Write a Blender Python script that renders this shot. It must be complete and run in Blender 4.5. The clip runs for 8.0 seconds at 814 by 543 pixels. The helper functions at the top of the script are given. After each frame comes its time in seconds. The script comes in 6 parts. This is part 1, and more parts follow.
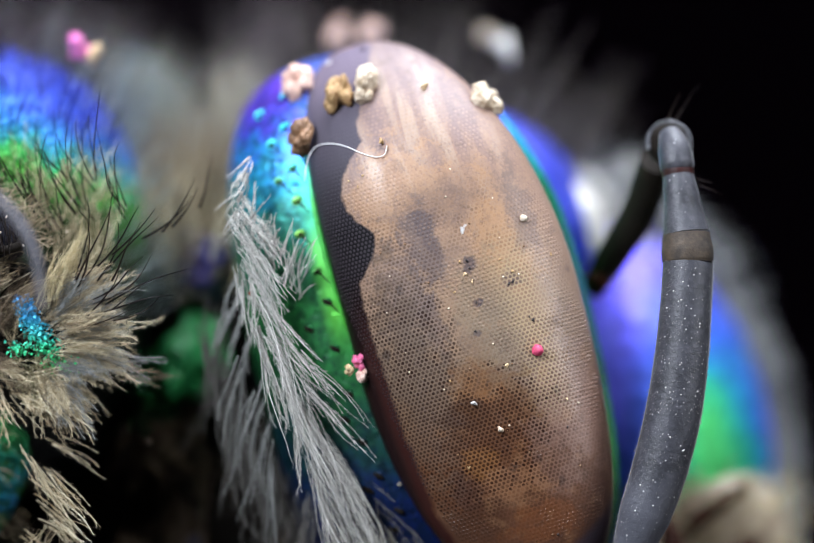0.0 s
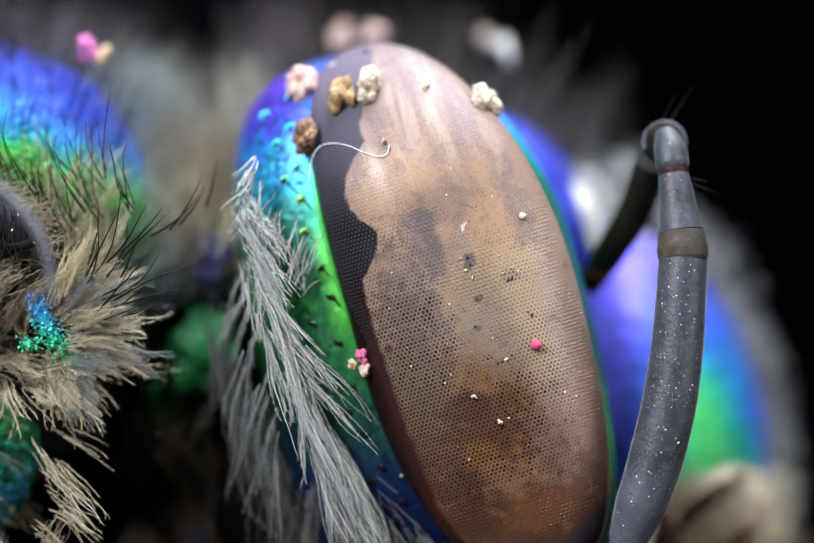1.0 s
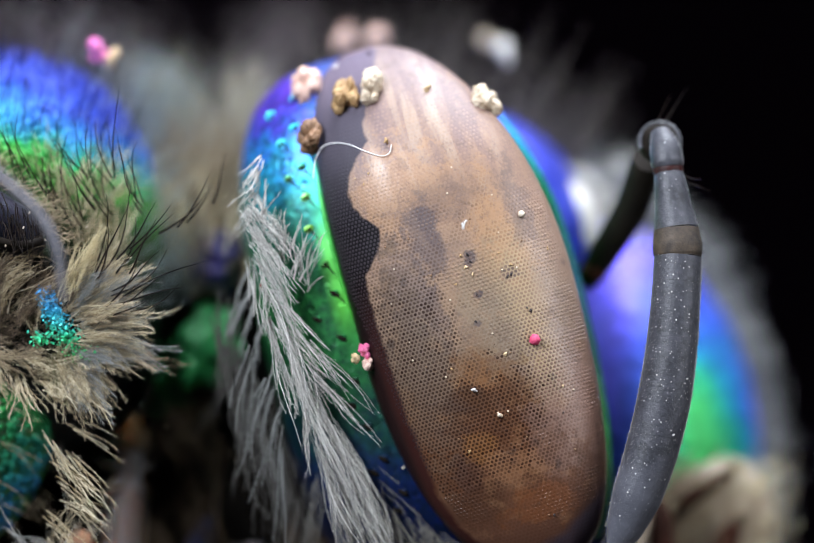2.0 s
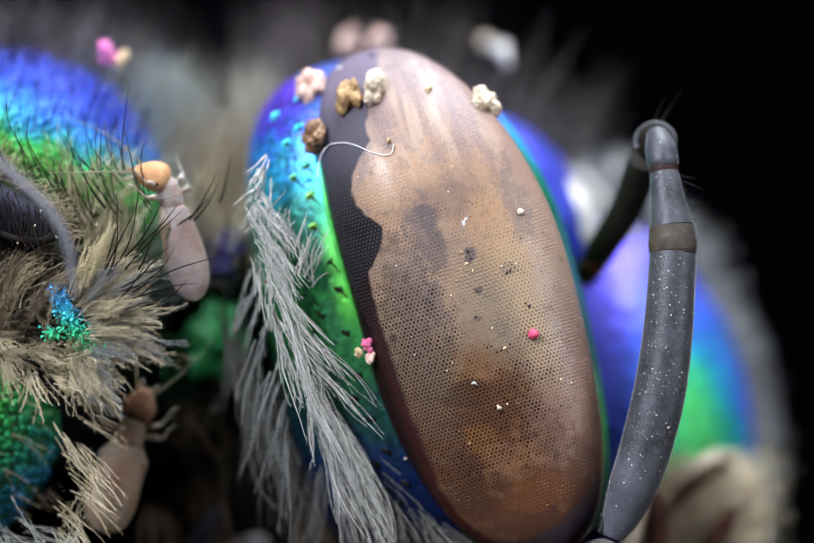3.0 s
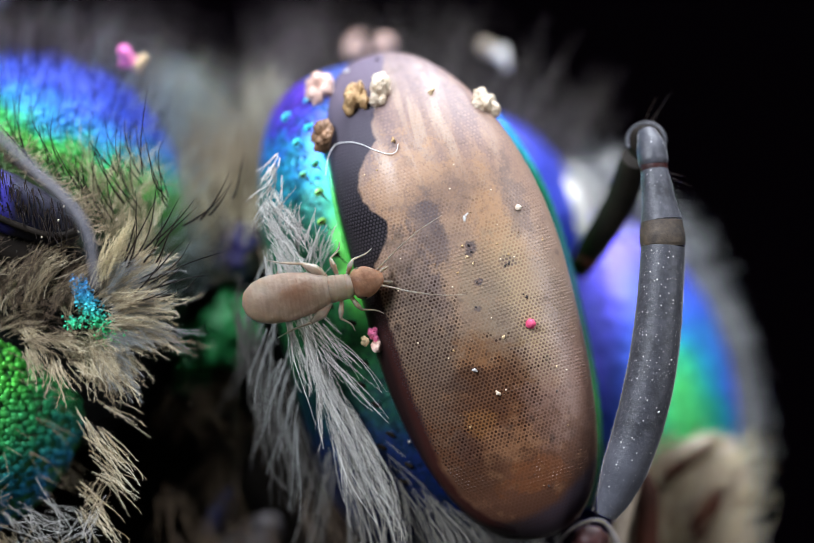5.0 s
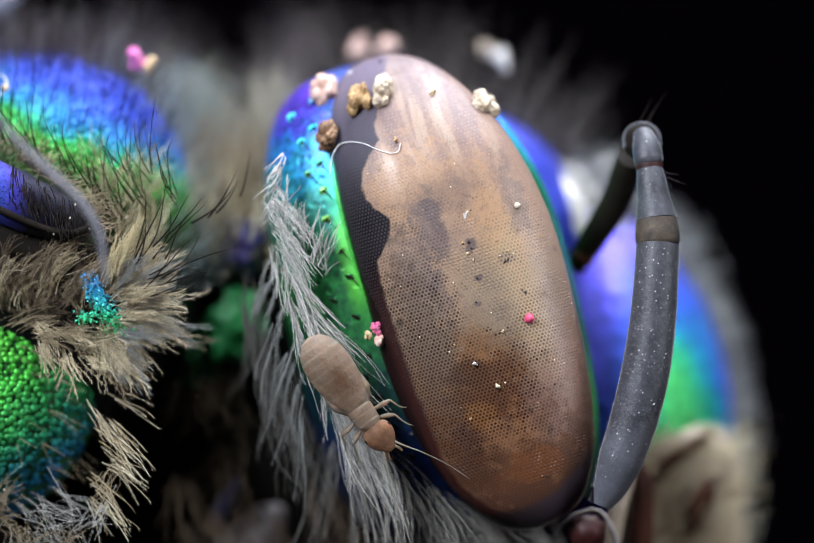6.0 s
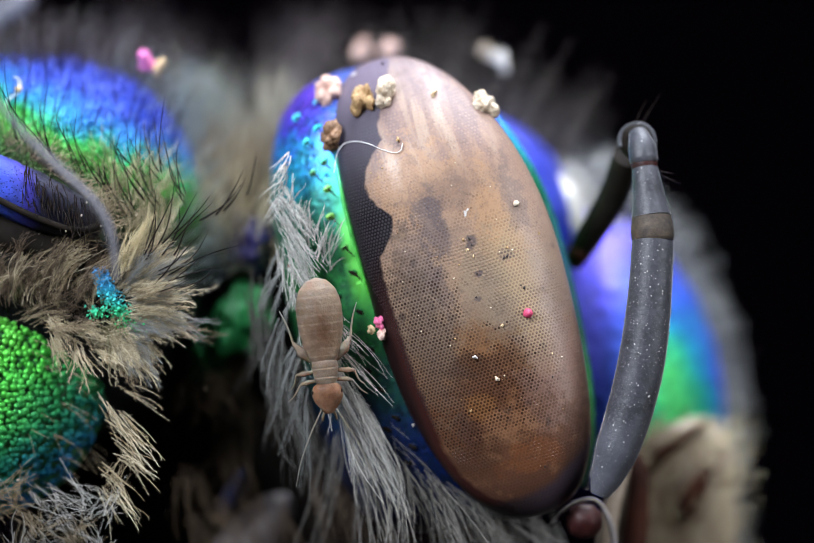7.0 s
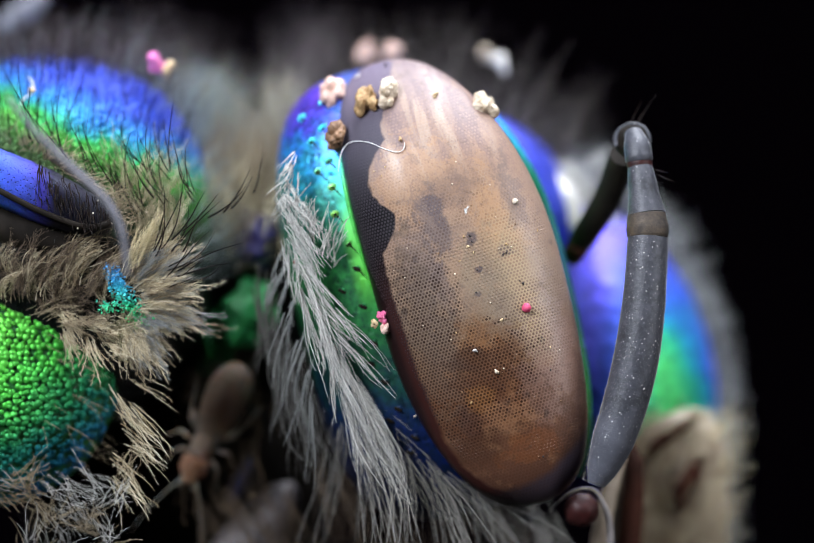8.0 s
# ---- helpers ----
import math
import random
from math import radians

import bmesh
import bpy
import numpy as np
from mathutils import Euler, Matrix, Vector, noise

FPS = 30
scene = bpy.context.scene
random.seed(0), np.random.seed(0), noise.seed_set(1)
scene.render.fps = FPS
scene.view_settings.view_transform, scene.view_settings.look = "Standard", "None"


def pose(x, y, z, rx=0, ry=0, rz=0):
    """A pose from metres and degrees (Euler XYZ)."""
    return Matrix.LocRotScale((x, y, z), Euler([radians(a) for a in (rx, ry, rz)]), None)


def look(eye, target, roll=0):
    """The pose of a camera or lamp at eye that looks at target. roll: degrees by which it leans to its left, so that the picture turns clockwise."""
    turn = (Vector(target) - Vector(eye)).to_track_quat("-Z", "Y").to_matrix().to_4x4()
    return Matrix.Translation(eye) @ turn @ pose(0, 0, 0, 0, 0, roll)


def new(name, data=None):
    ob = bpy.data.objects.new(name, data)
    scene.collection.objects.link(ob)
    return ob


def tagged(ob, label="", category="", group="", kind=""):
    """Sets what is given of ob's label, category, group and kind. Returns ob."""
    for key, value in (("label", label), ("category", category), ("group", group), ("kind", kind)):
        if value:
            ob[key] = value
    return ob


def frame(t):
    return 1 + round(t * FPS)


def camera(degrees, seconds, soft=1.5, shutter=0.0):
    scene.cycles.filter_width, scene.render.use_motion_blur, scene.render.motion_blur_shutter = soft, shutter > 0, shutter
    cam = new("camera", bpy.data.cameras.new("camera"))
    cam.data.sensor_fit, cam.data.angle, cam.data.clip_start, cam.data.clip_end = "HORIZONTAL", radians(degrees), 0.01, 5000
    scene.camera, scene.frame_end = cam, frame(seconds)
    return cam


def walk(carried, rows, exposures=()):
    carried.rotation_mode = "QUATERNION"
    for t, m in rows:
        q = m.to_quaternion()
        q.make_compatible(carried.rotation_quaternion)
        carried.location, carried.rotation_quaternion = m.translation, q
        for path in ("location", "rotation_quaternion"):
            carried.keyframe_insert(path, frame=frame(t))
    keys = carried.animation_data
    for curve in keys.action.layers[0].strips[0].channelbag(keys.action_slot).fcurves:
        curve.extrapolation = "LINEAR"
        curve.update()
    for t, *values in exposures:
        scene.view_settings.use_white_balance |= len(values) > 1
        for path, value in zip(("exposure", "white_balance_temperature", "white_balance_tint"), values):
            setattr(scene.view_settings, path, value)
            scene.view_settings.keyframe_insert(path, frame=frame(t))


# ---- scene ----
cam = camera(1.5760, 8.0, soft=0.75)

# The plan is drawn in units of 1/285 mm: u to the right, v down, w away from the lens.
UNIT = 0.001 / 285


def P(u, v, w=0.0):
    return Vector(((u - 784) * UNIT, w * UNIT, (523 - v) * UNIT))


# A slow, straight pull back from 161 mm to 200 mm; the line of travel passes a little above the eye.
def backed_off(t):
    reach = 0.200 * 0.807 / (1 - 0.193 * t / 8)
    return pose(0.0004947 - reach * 141 / 57000, -reach, 0.0009509 - reach * 271 / 57000, 90, 0, 0)


walk(cam, [(k * 0.5, backed_off(k * 0.5)) for k in range(17)])

# ---- light ----
world = bpy.data.worlds.new("dark_studio")
scene.world = world
world.use_nodes = True
world.node_tree.nodes["Background"].inputs[0].default_value = (0.30, 0.25, 0.36, 1)
world.node_tree.nodes["Background"].inputs[1].default_value = 0.0026


def softbox(name, eye, target, width, height, watts, colour):
    data = bpy.data.lights.new(name, "AREA")
    data.shape, data.size, data.size_y, data.energy, data.color = "RECTANGLE", width, height, watts, colour
    lamp = new(name, data)
    lamp.matrix_world = look(eye, target)
    return lamp


softbox("softbox_above", (0.010, 0.004, 0.050), (0.0004, 0, 0.0005), 0.046, 0.034, 0.080, (0.88, 0.93, 1.03))
softbox("softbox_front_left", (-0.036, -0.050, 0.036), (-0.0005, 0, 0), 0.024, 0.030, 0.083, (0.87, 0.93, 1.04))
softbox("softbox_front_right", (0.055, -0.032, 0.016), (0.0008, 0, 0), 0.018, 0.034, 0.019, (0.92, 0.95, 1.0))

# ---- materials ----


class Graph:
    """A small helper to write node materials."""

    def __init__(self, name, material=None):
        self.material = material or bpy.data.materials.new(name)
        self.material.use_nodes = True
        self.tree = self.material.node_tree
        self.shader = self.tree.nodes["Principled BSDF"]
        coord = self.tree.nodes.new("ShaderNodeTexCoord")
        self.mm = self.vec("SCALE", coord.outputs["Object"], scale=1000.0)

    def put(self, socket, value):
        if isinstance(value, bpy.types.NodeSocket):
            self.tree.links.new(value, socket)
        elif isinstance(value, (tuple, list)) and len(value) == 3 and socket.type == "RGBA":
            socket.default_value = (*value, 1)
        else:
            socket.default_value = value

    def set(self, **values):
        for key, value in values.items():
            self.put(self.shader.inputs[key.replace("_", " ")], value)
        return self

    def vec(self, op, a, b=None, scale=None):
        n = self.tree.nodes.new("ShaderNodeVectorMath")
        n.operation = op
        self.put(n.inputs[0], a)
        if b is not None:
            self.put(n.inputs[1], b)
        if scale is not None:
            self.put(n.inputs[3], scale)
        return n.outputs["Value"] if op == "DOT_PRODUCT" else n.outputs[0]

    def math(self, op, a, b=0.0, c=0.0, clamp=False):
        n = self.tree.nodes.new("ShaderNodeMath")
        n.operation, n.use_clamp = op, clamp
        for k, v in enumerate((a, b, c)):
            self.put(n.inputs[k], v)
        return n.outputs[0]

    def noise(self, scale, detail=4.0, rough=0.55, warp=0.0, at=None):
        n = self.tree.nodes.new("ShaderNodeTexNoise")
        self.put(n.inputs["Vector"], at or self.mm)
        for key, v in (("Scale", scale), ("Detail", detail), ("Roughness", rough), ("Distortion", warp)):
            n.inputs[key].default_value = v
        return n.outputs[0]

    def cells(self, scale, out="Distance", feature="F1", rand=1.0, at=None):
        n = self.tree.nodes.new("ShaderNodeTexVoronoi")
        n.feature = feature
        self.put(n.inputs["Vector"], at or self.mm)
        n.inputs["Scale"].default_value, n.inputs["Randomness"].default_value = scale, rand
        return n.outputs[out]

    def ramp(self, fac, *stops, smooth=False):
        n = self.tree.nodes.new("ShaderNodeValToRGB")
        n.color_ramp.interpolation = "EASE" if smooth else "LINEAR"
        e = n.color_ramp.elements
        while len(e) < len(stops):
            e.new(0.5)
        for el, (x, c) in zip(e, stops):
            el.position = x
            el.color = (*c, 1) if isinstance(c, (tuple, list)) else (c, c, c, 1)
        self.put(n.inputs[0], fac)
        return n.outputs[0]

    def span(self, x, a, b, lo=0.0, hi=1.0):
        n = self.tree.nodes.new("ShaderNodeMapRange")
        for k, v in enumerate((x, a, b, lo, hi)):
            self.put(n.inputs[k], v)
        return n.outputs[0]

    def mix(self, fac, a, b, blend="MIX"):
        n = self.tree.nodes.new("ShaderNodeMix")
        n.data_type, n.blend_type = "RGBA", blend
        self.put(n.inputs[0], fac)
        self.put(n.inputs[6], a)
        self.put(n.inputs[7], b)
        return n.outputs[2]

    def random(self):
        return self.tree.nodes.new("ShaderNodeNewGeometry").outputs["Random Per Island"]

    def bump(self, height, micrometres, strength=1.0):
        n = self.tree.nodes.new("ShaderNodeBump")
        n.inputs["Strength"].default_value, n.inputs["Distance"].default_value = strength, micrometres * 1e-6
        self.put(n.inputs["Height"], height)
        self.tree.links.new(n.outputs[0], self.shader.inputs["Normal"])
        return self


def chitin(name, axis, stops, pits=14.0, rough=0.36, depth=14, metallic=0.6, hole=0.75, size=0.22, blotch=0.35, sway=(1.6, 0.5)):
    """Metallic cuticle, whose structural colour runs along an axis (mm), with punctures and wear."""
    g = Graph(name)
    along = g.vec("DOT_PRODUCT", g.mm, axis)
    drift = g.math("MULTIPLY_ADD", g.noise(sway[0], 4, 0.65), sway[1], -0.5 * sway[1])
    lo, hi = stops[0][0], stops[-1][0]
    fac = g.span(g.math("ADD", along, drift), lo, hi)
    colour = g.ramp(fac, *[((x - lo) / (hi - lo), c) for x, c in stops])
    grain = g.noise(22, 5)
    colour = g.mix(g.span(grain, 0.3, 0.7, blotch, 0.0), colour, (0.01, 0.02, 0.03))
    pit = g.cells(pits)
    colour = g.mix(g.span(pit, size * 0.4, size, hole, 0.0), colour, (0.004, 0.008, 0.01))
    g.set(Base_Color=colour, Metallic=metallic, Roughness=g.span(grain, 0.3, 0.7, rough - 0.08, rough + 0.14))
    g.bump(g.math("ADD", g.span(pit, 0.0, 0.35), g.math("MULTIPLY", grain, 0.35)), depth)
    return g.material


def lime_seam(material):
    """A bright lime seam in the cuticle where the cheek meets the hind edge of the eye."""
    g = Graph(material.name, material)
    plain = g.shader.inputs["Base Color"].links[0].from_socket
    rel = g.vec("SUBTRACT", g.mm, (0.3649, 0.0, -0.0772))
    down, side = g.vec("DOT_PRODUCT", rel, (0.3, 0.0, -0.954)), g.vec("DOT_PRODUCT", rel, (0.954, 0.0, 0.3))
    edge = g.ramp(g.span(down, -1.2, 0.2), (0.0, 0.80), (0.05, 0.71), (0.18, 0.50), (0.32, 0.30), (0.48, 0.20), (0.76, 0.10), (1.0, 0.10))
    near = g.math("SUBTRACT", side, g.span(edge, 0.0, 1.0, -0.65, -0.40))
    near = g.math("ADD", near, g.math("MULTIPLY_ADD", g.noise(6, 3), 0.06, -0.03))
    wide = g.ramp(g.span(down, -1.2, 0.2), (0.0, 0.2), (0.3, 0.75), (0.5, 1.0), (0.7, 0.6), (0.9, 0.1), (1.0, 0.0))
    fac = g.math("MULTIPLY", g.span(near, -0.085, -0.02), wide)
    tone = g.ramp(g.span(down, -1.1, 0.0), (0.0, (0.05, 0.60, 0.85)), (0.25, (0.10, 0.85, 0.55)), (0.45, (0.22, 0.95, 0.22)), (0.8, (0.18, 0.85, 0.08)), (1.0, (0.06, 0.5, 0.06)))
    g.put(g.shader.inputs["Base Color"], g.mix(fac, plain, tone))


def fuzz(name, root, tip, vary=0.35, rough=0.5, gloss=0.45):
    """Hair: each strand with its own tone."""
    g = Graph(name)
    r = g.random()
    colour = g.mix(r, root, tip)
    colour = g.mix(g.math("MULTIPLY", g.noise(9, 2), vary), colour, tuple(0.35 * c for c in root))
    g.set(Base_Color=colour, Roughness=rough, Specular_IOR_Level=gloss)
    return g.material


BLUE, CYAN, NAVY = (0.06, 0.13, 0.95), (0.03, 0.50, 0.88), (0.01, 0.05, 0.38)
CHEEK = chitin("cheek_chitin", (0, 0, 1), [(-1.6, (0.003, 0.014, 0.11)), (-1.12, (0.004, 0.018, 0.13)), (-0.92, (0.007, 0.042, 0.13)), (-0.72, (0.009, 0.085, 0.065)), (-0.38, (0.020, 0.21, 0.05)), (0.0, (0.032, 0.32, 0.07)), (0.28, (0.045, 0.34, 0.18)),
               (0.50, (0.05, 0.46, 0.42)), (0.70, CYAN), (0.84, (0.05, 0.28, 0.95)), (0.96, (0.10, 0.11, 0.95)), (1.2, (0.20, 0.08, 0.92))], pits=13, depth=4, rough=0.36, hole=0.6, size=0.20, metallic=0.45, blotch=0.85, sway=(5.0, 0.85))
PIT = chitin("pit_chitin", (0, 0, 1), [(-1.0, (0.004, 0.02, 0.08)), (-0.5, (0.006, 0.06, 0.03)), (0.02, (0.02, 0.30, 0.07)), (0.38, (0.25, 0.60, 0.10)), (0.57, (0.30, 0.80, 0.18)), (0.76, (0.12, 0.80, 0.50)), (0.95, (0.05, 0.78, 0.95)), (1.2, (0.12, 0.62, 1.0))],
             pits=40, depth=2, rough=0.3, hole=0.2, metallic=0.4, blotch=0.2, sway=(3.0, 0.2))
lime_seam(CHEEK)
EYE_RIM = chitin("eye_rim_chitin", (0, 0, 1), [(-1.2, (0.01, 0.05, 0.03)), (-0.75, (0.02, 0.22, 0.04)), (-0.35, (0.01, 0.10, 0.06)), (0.1, (0.02, 0.16, 0.24)), (0.42, (0.02, 0.24, 0.22)), (0.66, (0.02, 0.42, 0.22)), (0.85, (0.04, 0.58, 0.75)), (1.05, (0.05, 0.20, 0.9))],
                 pits=30, depth=3, rough=0.35, hole=0.2, metallic=0.4, blotch=0.3, sway=(4.0, 0.25))
FACE = chitin("face_chitin", (0.35, 0, 0.94), [(-0.9, NAVY), (-0.38, (0.02, 0.25, 0.28)), (-0.16, (0.10, 0.85, 0.25)), (-0.02, (0.02, 0.5, 0.3)), (0.08, CYAN), (0.2, BLUE), (1.2, (0.10, 0.12, 0.85)), (1.8, (0.06, 0.20, 0.8))], pits=16, depth=8, hole=0.4)
THORAX = chitin("thorax_chitin", (0.4, 0, 0.92), [(-0.60, (0.006, 0.006, 0.003)), (-0.34, (0.04, 0.07, 0.015)), (-0.20, (0.06, 0.20, 0.03)), (-0.10, (0.09, 0.42, 0.05)), (-0.03, (0.03, 0.46, 0.10)), (0.04, (0.02, 0.38, 0.34)),
                (0.12, (0.025, 0.26, 0.68)), (0.25, (0.04, 0.10, 0.68)), (0.9, (0.08, 0.05, 0.52))], pits=30, rough=0.45, depth=16, hole=0.7, metallic=0.5, blotch=0.4, sway=(5.0, 0.4))
PLEURON = chitin("pleuron_chitin", (-0.6, 0, 0.8), [(0.15, (0.01, 0.05, 0.40)), (0.40, (0.01, 0.20, 0.32)), (0.68, (0.02, 0.30, 0.10)), (1.0, (0.09, 0.62, 0.07)), (1.5, (0.22, 0.85, 0.09))], pits=40, depth=3, rough=0.42, hole=0.3, sway=(3.5, 0.5), blotch=0.4)


def face_metal():
    """The bulging face: green in its middle, ringed with cyan, blue and violet."""
    g = Graph("face_metal")
    x, z = g.vec("DOT_PRODUCT", g.mm, (1, 0, 0)), g.vec("DOT_PRODUCT", g.mm, (0, 0, 1))
    a = g.math("POWER", g.math("SUBTRACT", x, 1.76), 2.0)
    b = g.math("POWER", g.math("MULTIPLY", g.math("ADD", z, 0.66), 0.55), 2.0)
    far = g.math("ADD", g.math("SQRT", g.math("ADD", a, b)), g.math("MULTIPLY_ADD", g.noise(2.2, 4, 0.6), 0.24, -0.12))
    far = g.math("SUBTRACT", far, g.span(z, -0.66, -1.0, 0.0, 0.16))
    colour = g.ramp(far, (0.0, (0.10, 0.80, 0.22)), (0.11, (0.05, 0.75, 0.40)), (0.19, (0.03, 0.50, 0.80)), (0.29, (0.07, 0.20, 1.0)), (0.55, (0.17, 0.14, 1.0)), (0.75, (0.20, 0.14, 1.0)), (1.0, (0.07, 0.22, 0.9)))
    grain = g.noise(14, 4)
    colour = g.mix(g.span(grain, 0.3, 0.6, 0.5, 0.0), colour, (0.01, 0.02, 0.06))
    g.set(Base_Color=colour, Metallic=0.7, Roughness=0.55)
    g.bump(g.math("ADD", g.cells(12), grain), 12)
    return g.material


FACE_METAL = face_metal()
TEGULA = chitin("tegula_chitin", (1, 0, 0.2), [(-2.95, (0.05, 0.30, 0.95)), (-2.6, (0.08, 0.14, 0.9)), (-2.42, (0.05, 0.04, 0.35)), (-2.3, (0.012, 0.008, 0.03)), (-1.8, (0.008, 0.005, 0.004))], pits=52, rough=0.6, depth=5, hole=0.85, size=0.34, blotch=0.5)
SCALES = chitin("shiny_scales", (0, 0, 1), [(-0.36, (0.10, 0.70, 0.16)), (-0.22, (0.07, 0.85, 0.45)), (-0.10, (0.08, 0.66, 0.95)), (0.05, (0.15, 0.42, 0.95))], pits=26, rough=0.4, metallic=0.35, hole=0.2, sway=(8.0, 0.16))

WHITE_HAIR = fuzz("white_hair", (0.24, 0.23, 0.205), (0.95, 0.94, 0.89), 0.35)
CREAM_HAIR = fuzz("cream_hair", (0.36, 0.26, 0.13), (0.95, 0.86, 0.62))
TAN_HAIR = fuzz("tan_hair", (0.16, 0.11, 0.06), (0.56, 0.46, 0.30))
BROWN_HAIR = fuzz("brown_hair", (0.05, 0.032, 0.02), (0.24, 0.17, 0.11))
GREY_HAIR = fuzz("grey_hair", (0.15, 0.14, 0.135), (0.36, 0.345, 0.335))
MIST_HAIR = fuzz("mist_hair", (0.18, 0.19, 0.185), (0.45, 0.46, 0.44))
HAZE_HAIR = fuzz("haze_hair", (0.28, 0.265, 0.215), (0.72, 0.68, 0.56))
COOL_HAIR = fuzz("cool_hair", (0.17, 0.215, 0.22), (0.48, 0.57, 0.57))
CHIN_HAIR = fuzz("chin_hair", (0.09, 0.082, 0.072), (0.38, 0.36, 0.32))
OLIVE_HAIR = fuzz("olive_hair", (0.16, 0.15, 0.06), (0.46, 0.41, 0.26))
# the white hair in a darkened tone, which paints the shade behind the tuft
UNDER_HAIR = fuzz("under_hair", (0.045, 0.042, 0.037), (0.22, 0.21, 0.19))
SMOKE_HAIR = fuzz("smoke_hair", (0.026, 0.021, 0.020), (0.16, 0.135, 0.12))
CREST_HAIR = fuzz("crest_hair", (0.05, 0.04, 0.042), (0.20, 0.165, 0.165))
# brown hair with the shade of the gap put into its tone
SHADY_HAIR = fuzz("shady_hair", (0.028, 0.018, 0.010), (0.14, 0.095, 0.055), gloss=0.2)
STRAW_HAIR = fuzz("straw_hair", (0.52, 0.42, 0.22), (0.90, 0.80, 0.52), 0.15)
BLACK_HAIR = fuzz("black_bristle", (0.004, 0.003, 0.003), (0.022, 0.013, 0.009), rough=0.45, gloss=0.12)


def flat(name, a, b, scale, rough=0.6, bump=6.0, coat=0.0, gloss=0.5):
    g = Graph(name)
    n = g.noise(scale, 6, 0.6)
    g.set(Base_Color=g.ramp(n, (0.3, a), (0.7, b)), Roughness=g.span(n, 0.3, 0.7, rough + 0.1, rough - 0.1), Coat_Weight=coat, Specular_IOR_Level=gloss)
    g.bump(n, bump)
    return g.material


def stain(g, down, side, at, size, skin, tone, weight, rag=1.25, edge=0.36):
    """A ragged patch of its own tone on the eye; at and size run down and across it, in mm."""
    a = g.math("POWER", g.math("DIVIDE", g.math("SUBTRACT", down, at[0]), size[0]), 2.0)
    b = g.math("POWER", g.math("DIVIDE", g.math("SUBTRACT", side, at[1]), size[1]), 2.0)
    far = g.math("ADD", g.math("SQRT", g.math("ADD", a, b)), g.math("MULTIPLY_ADD", g.noise(8.0, 6, 0.74, 0.4), 2.4 * rag, -1.2 * rag))
    return g.mix(g.span(far, 1.0 - edge, 1.0, weight, 0.0), skin, tone)


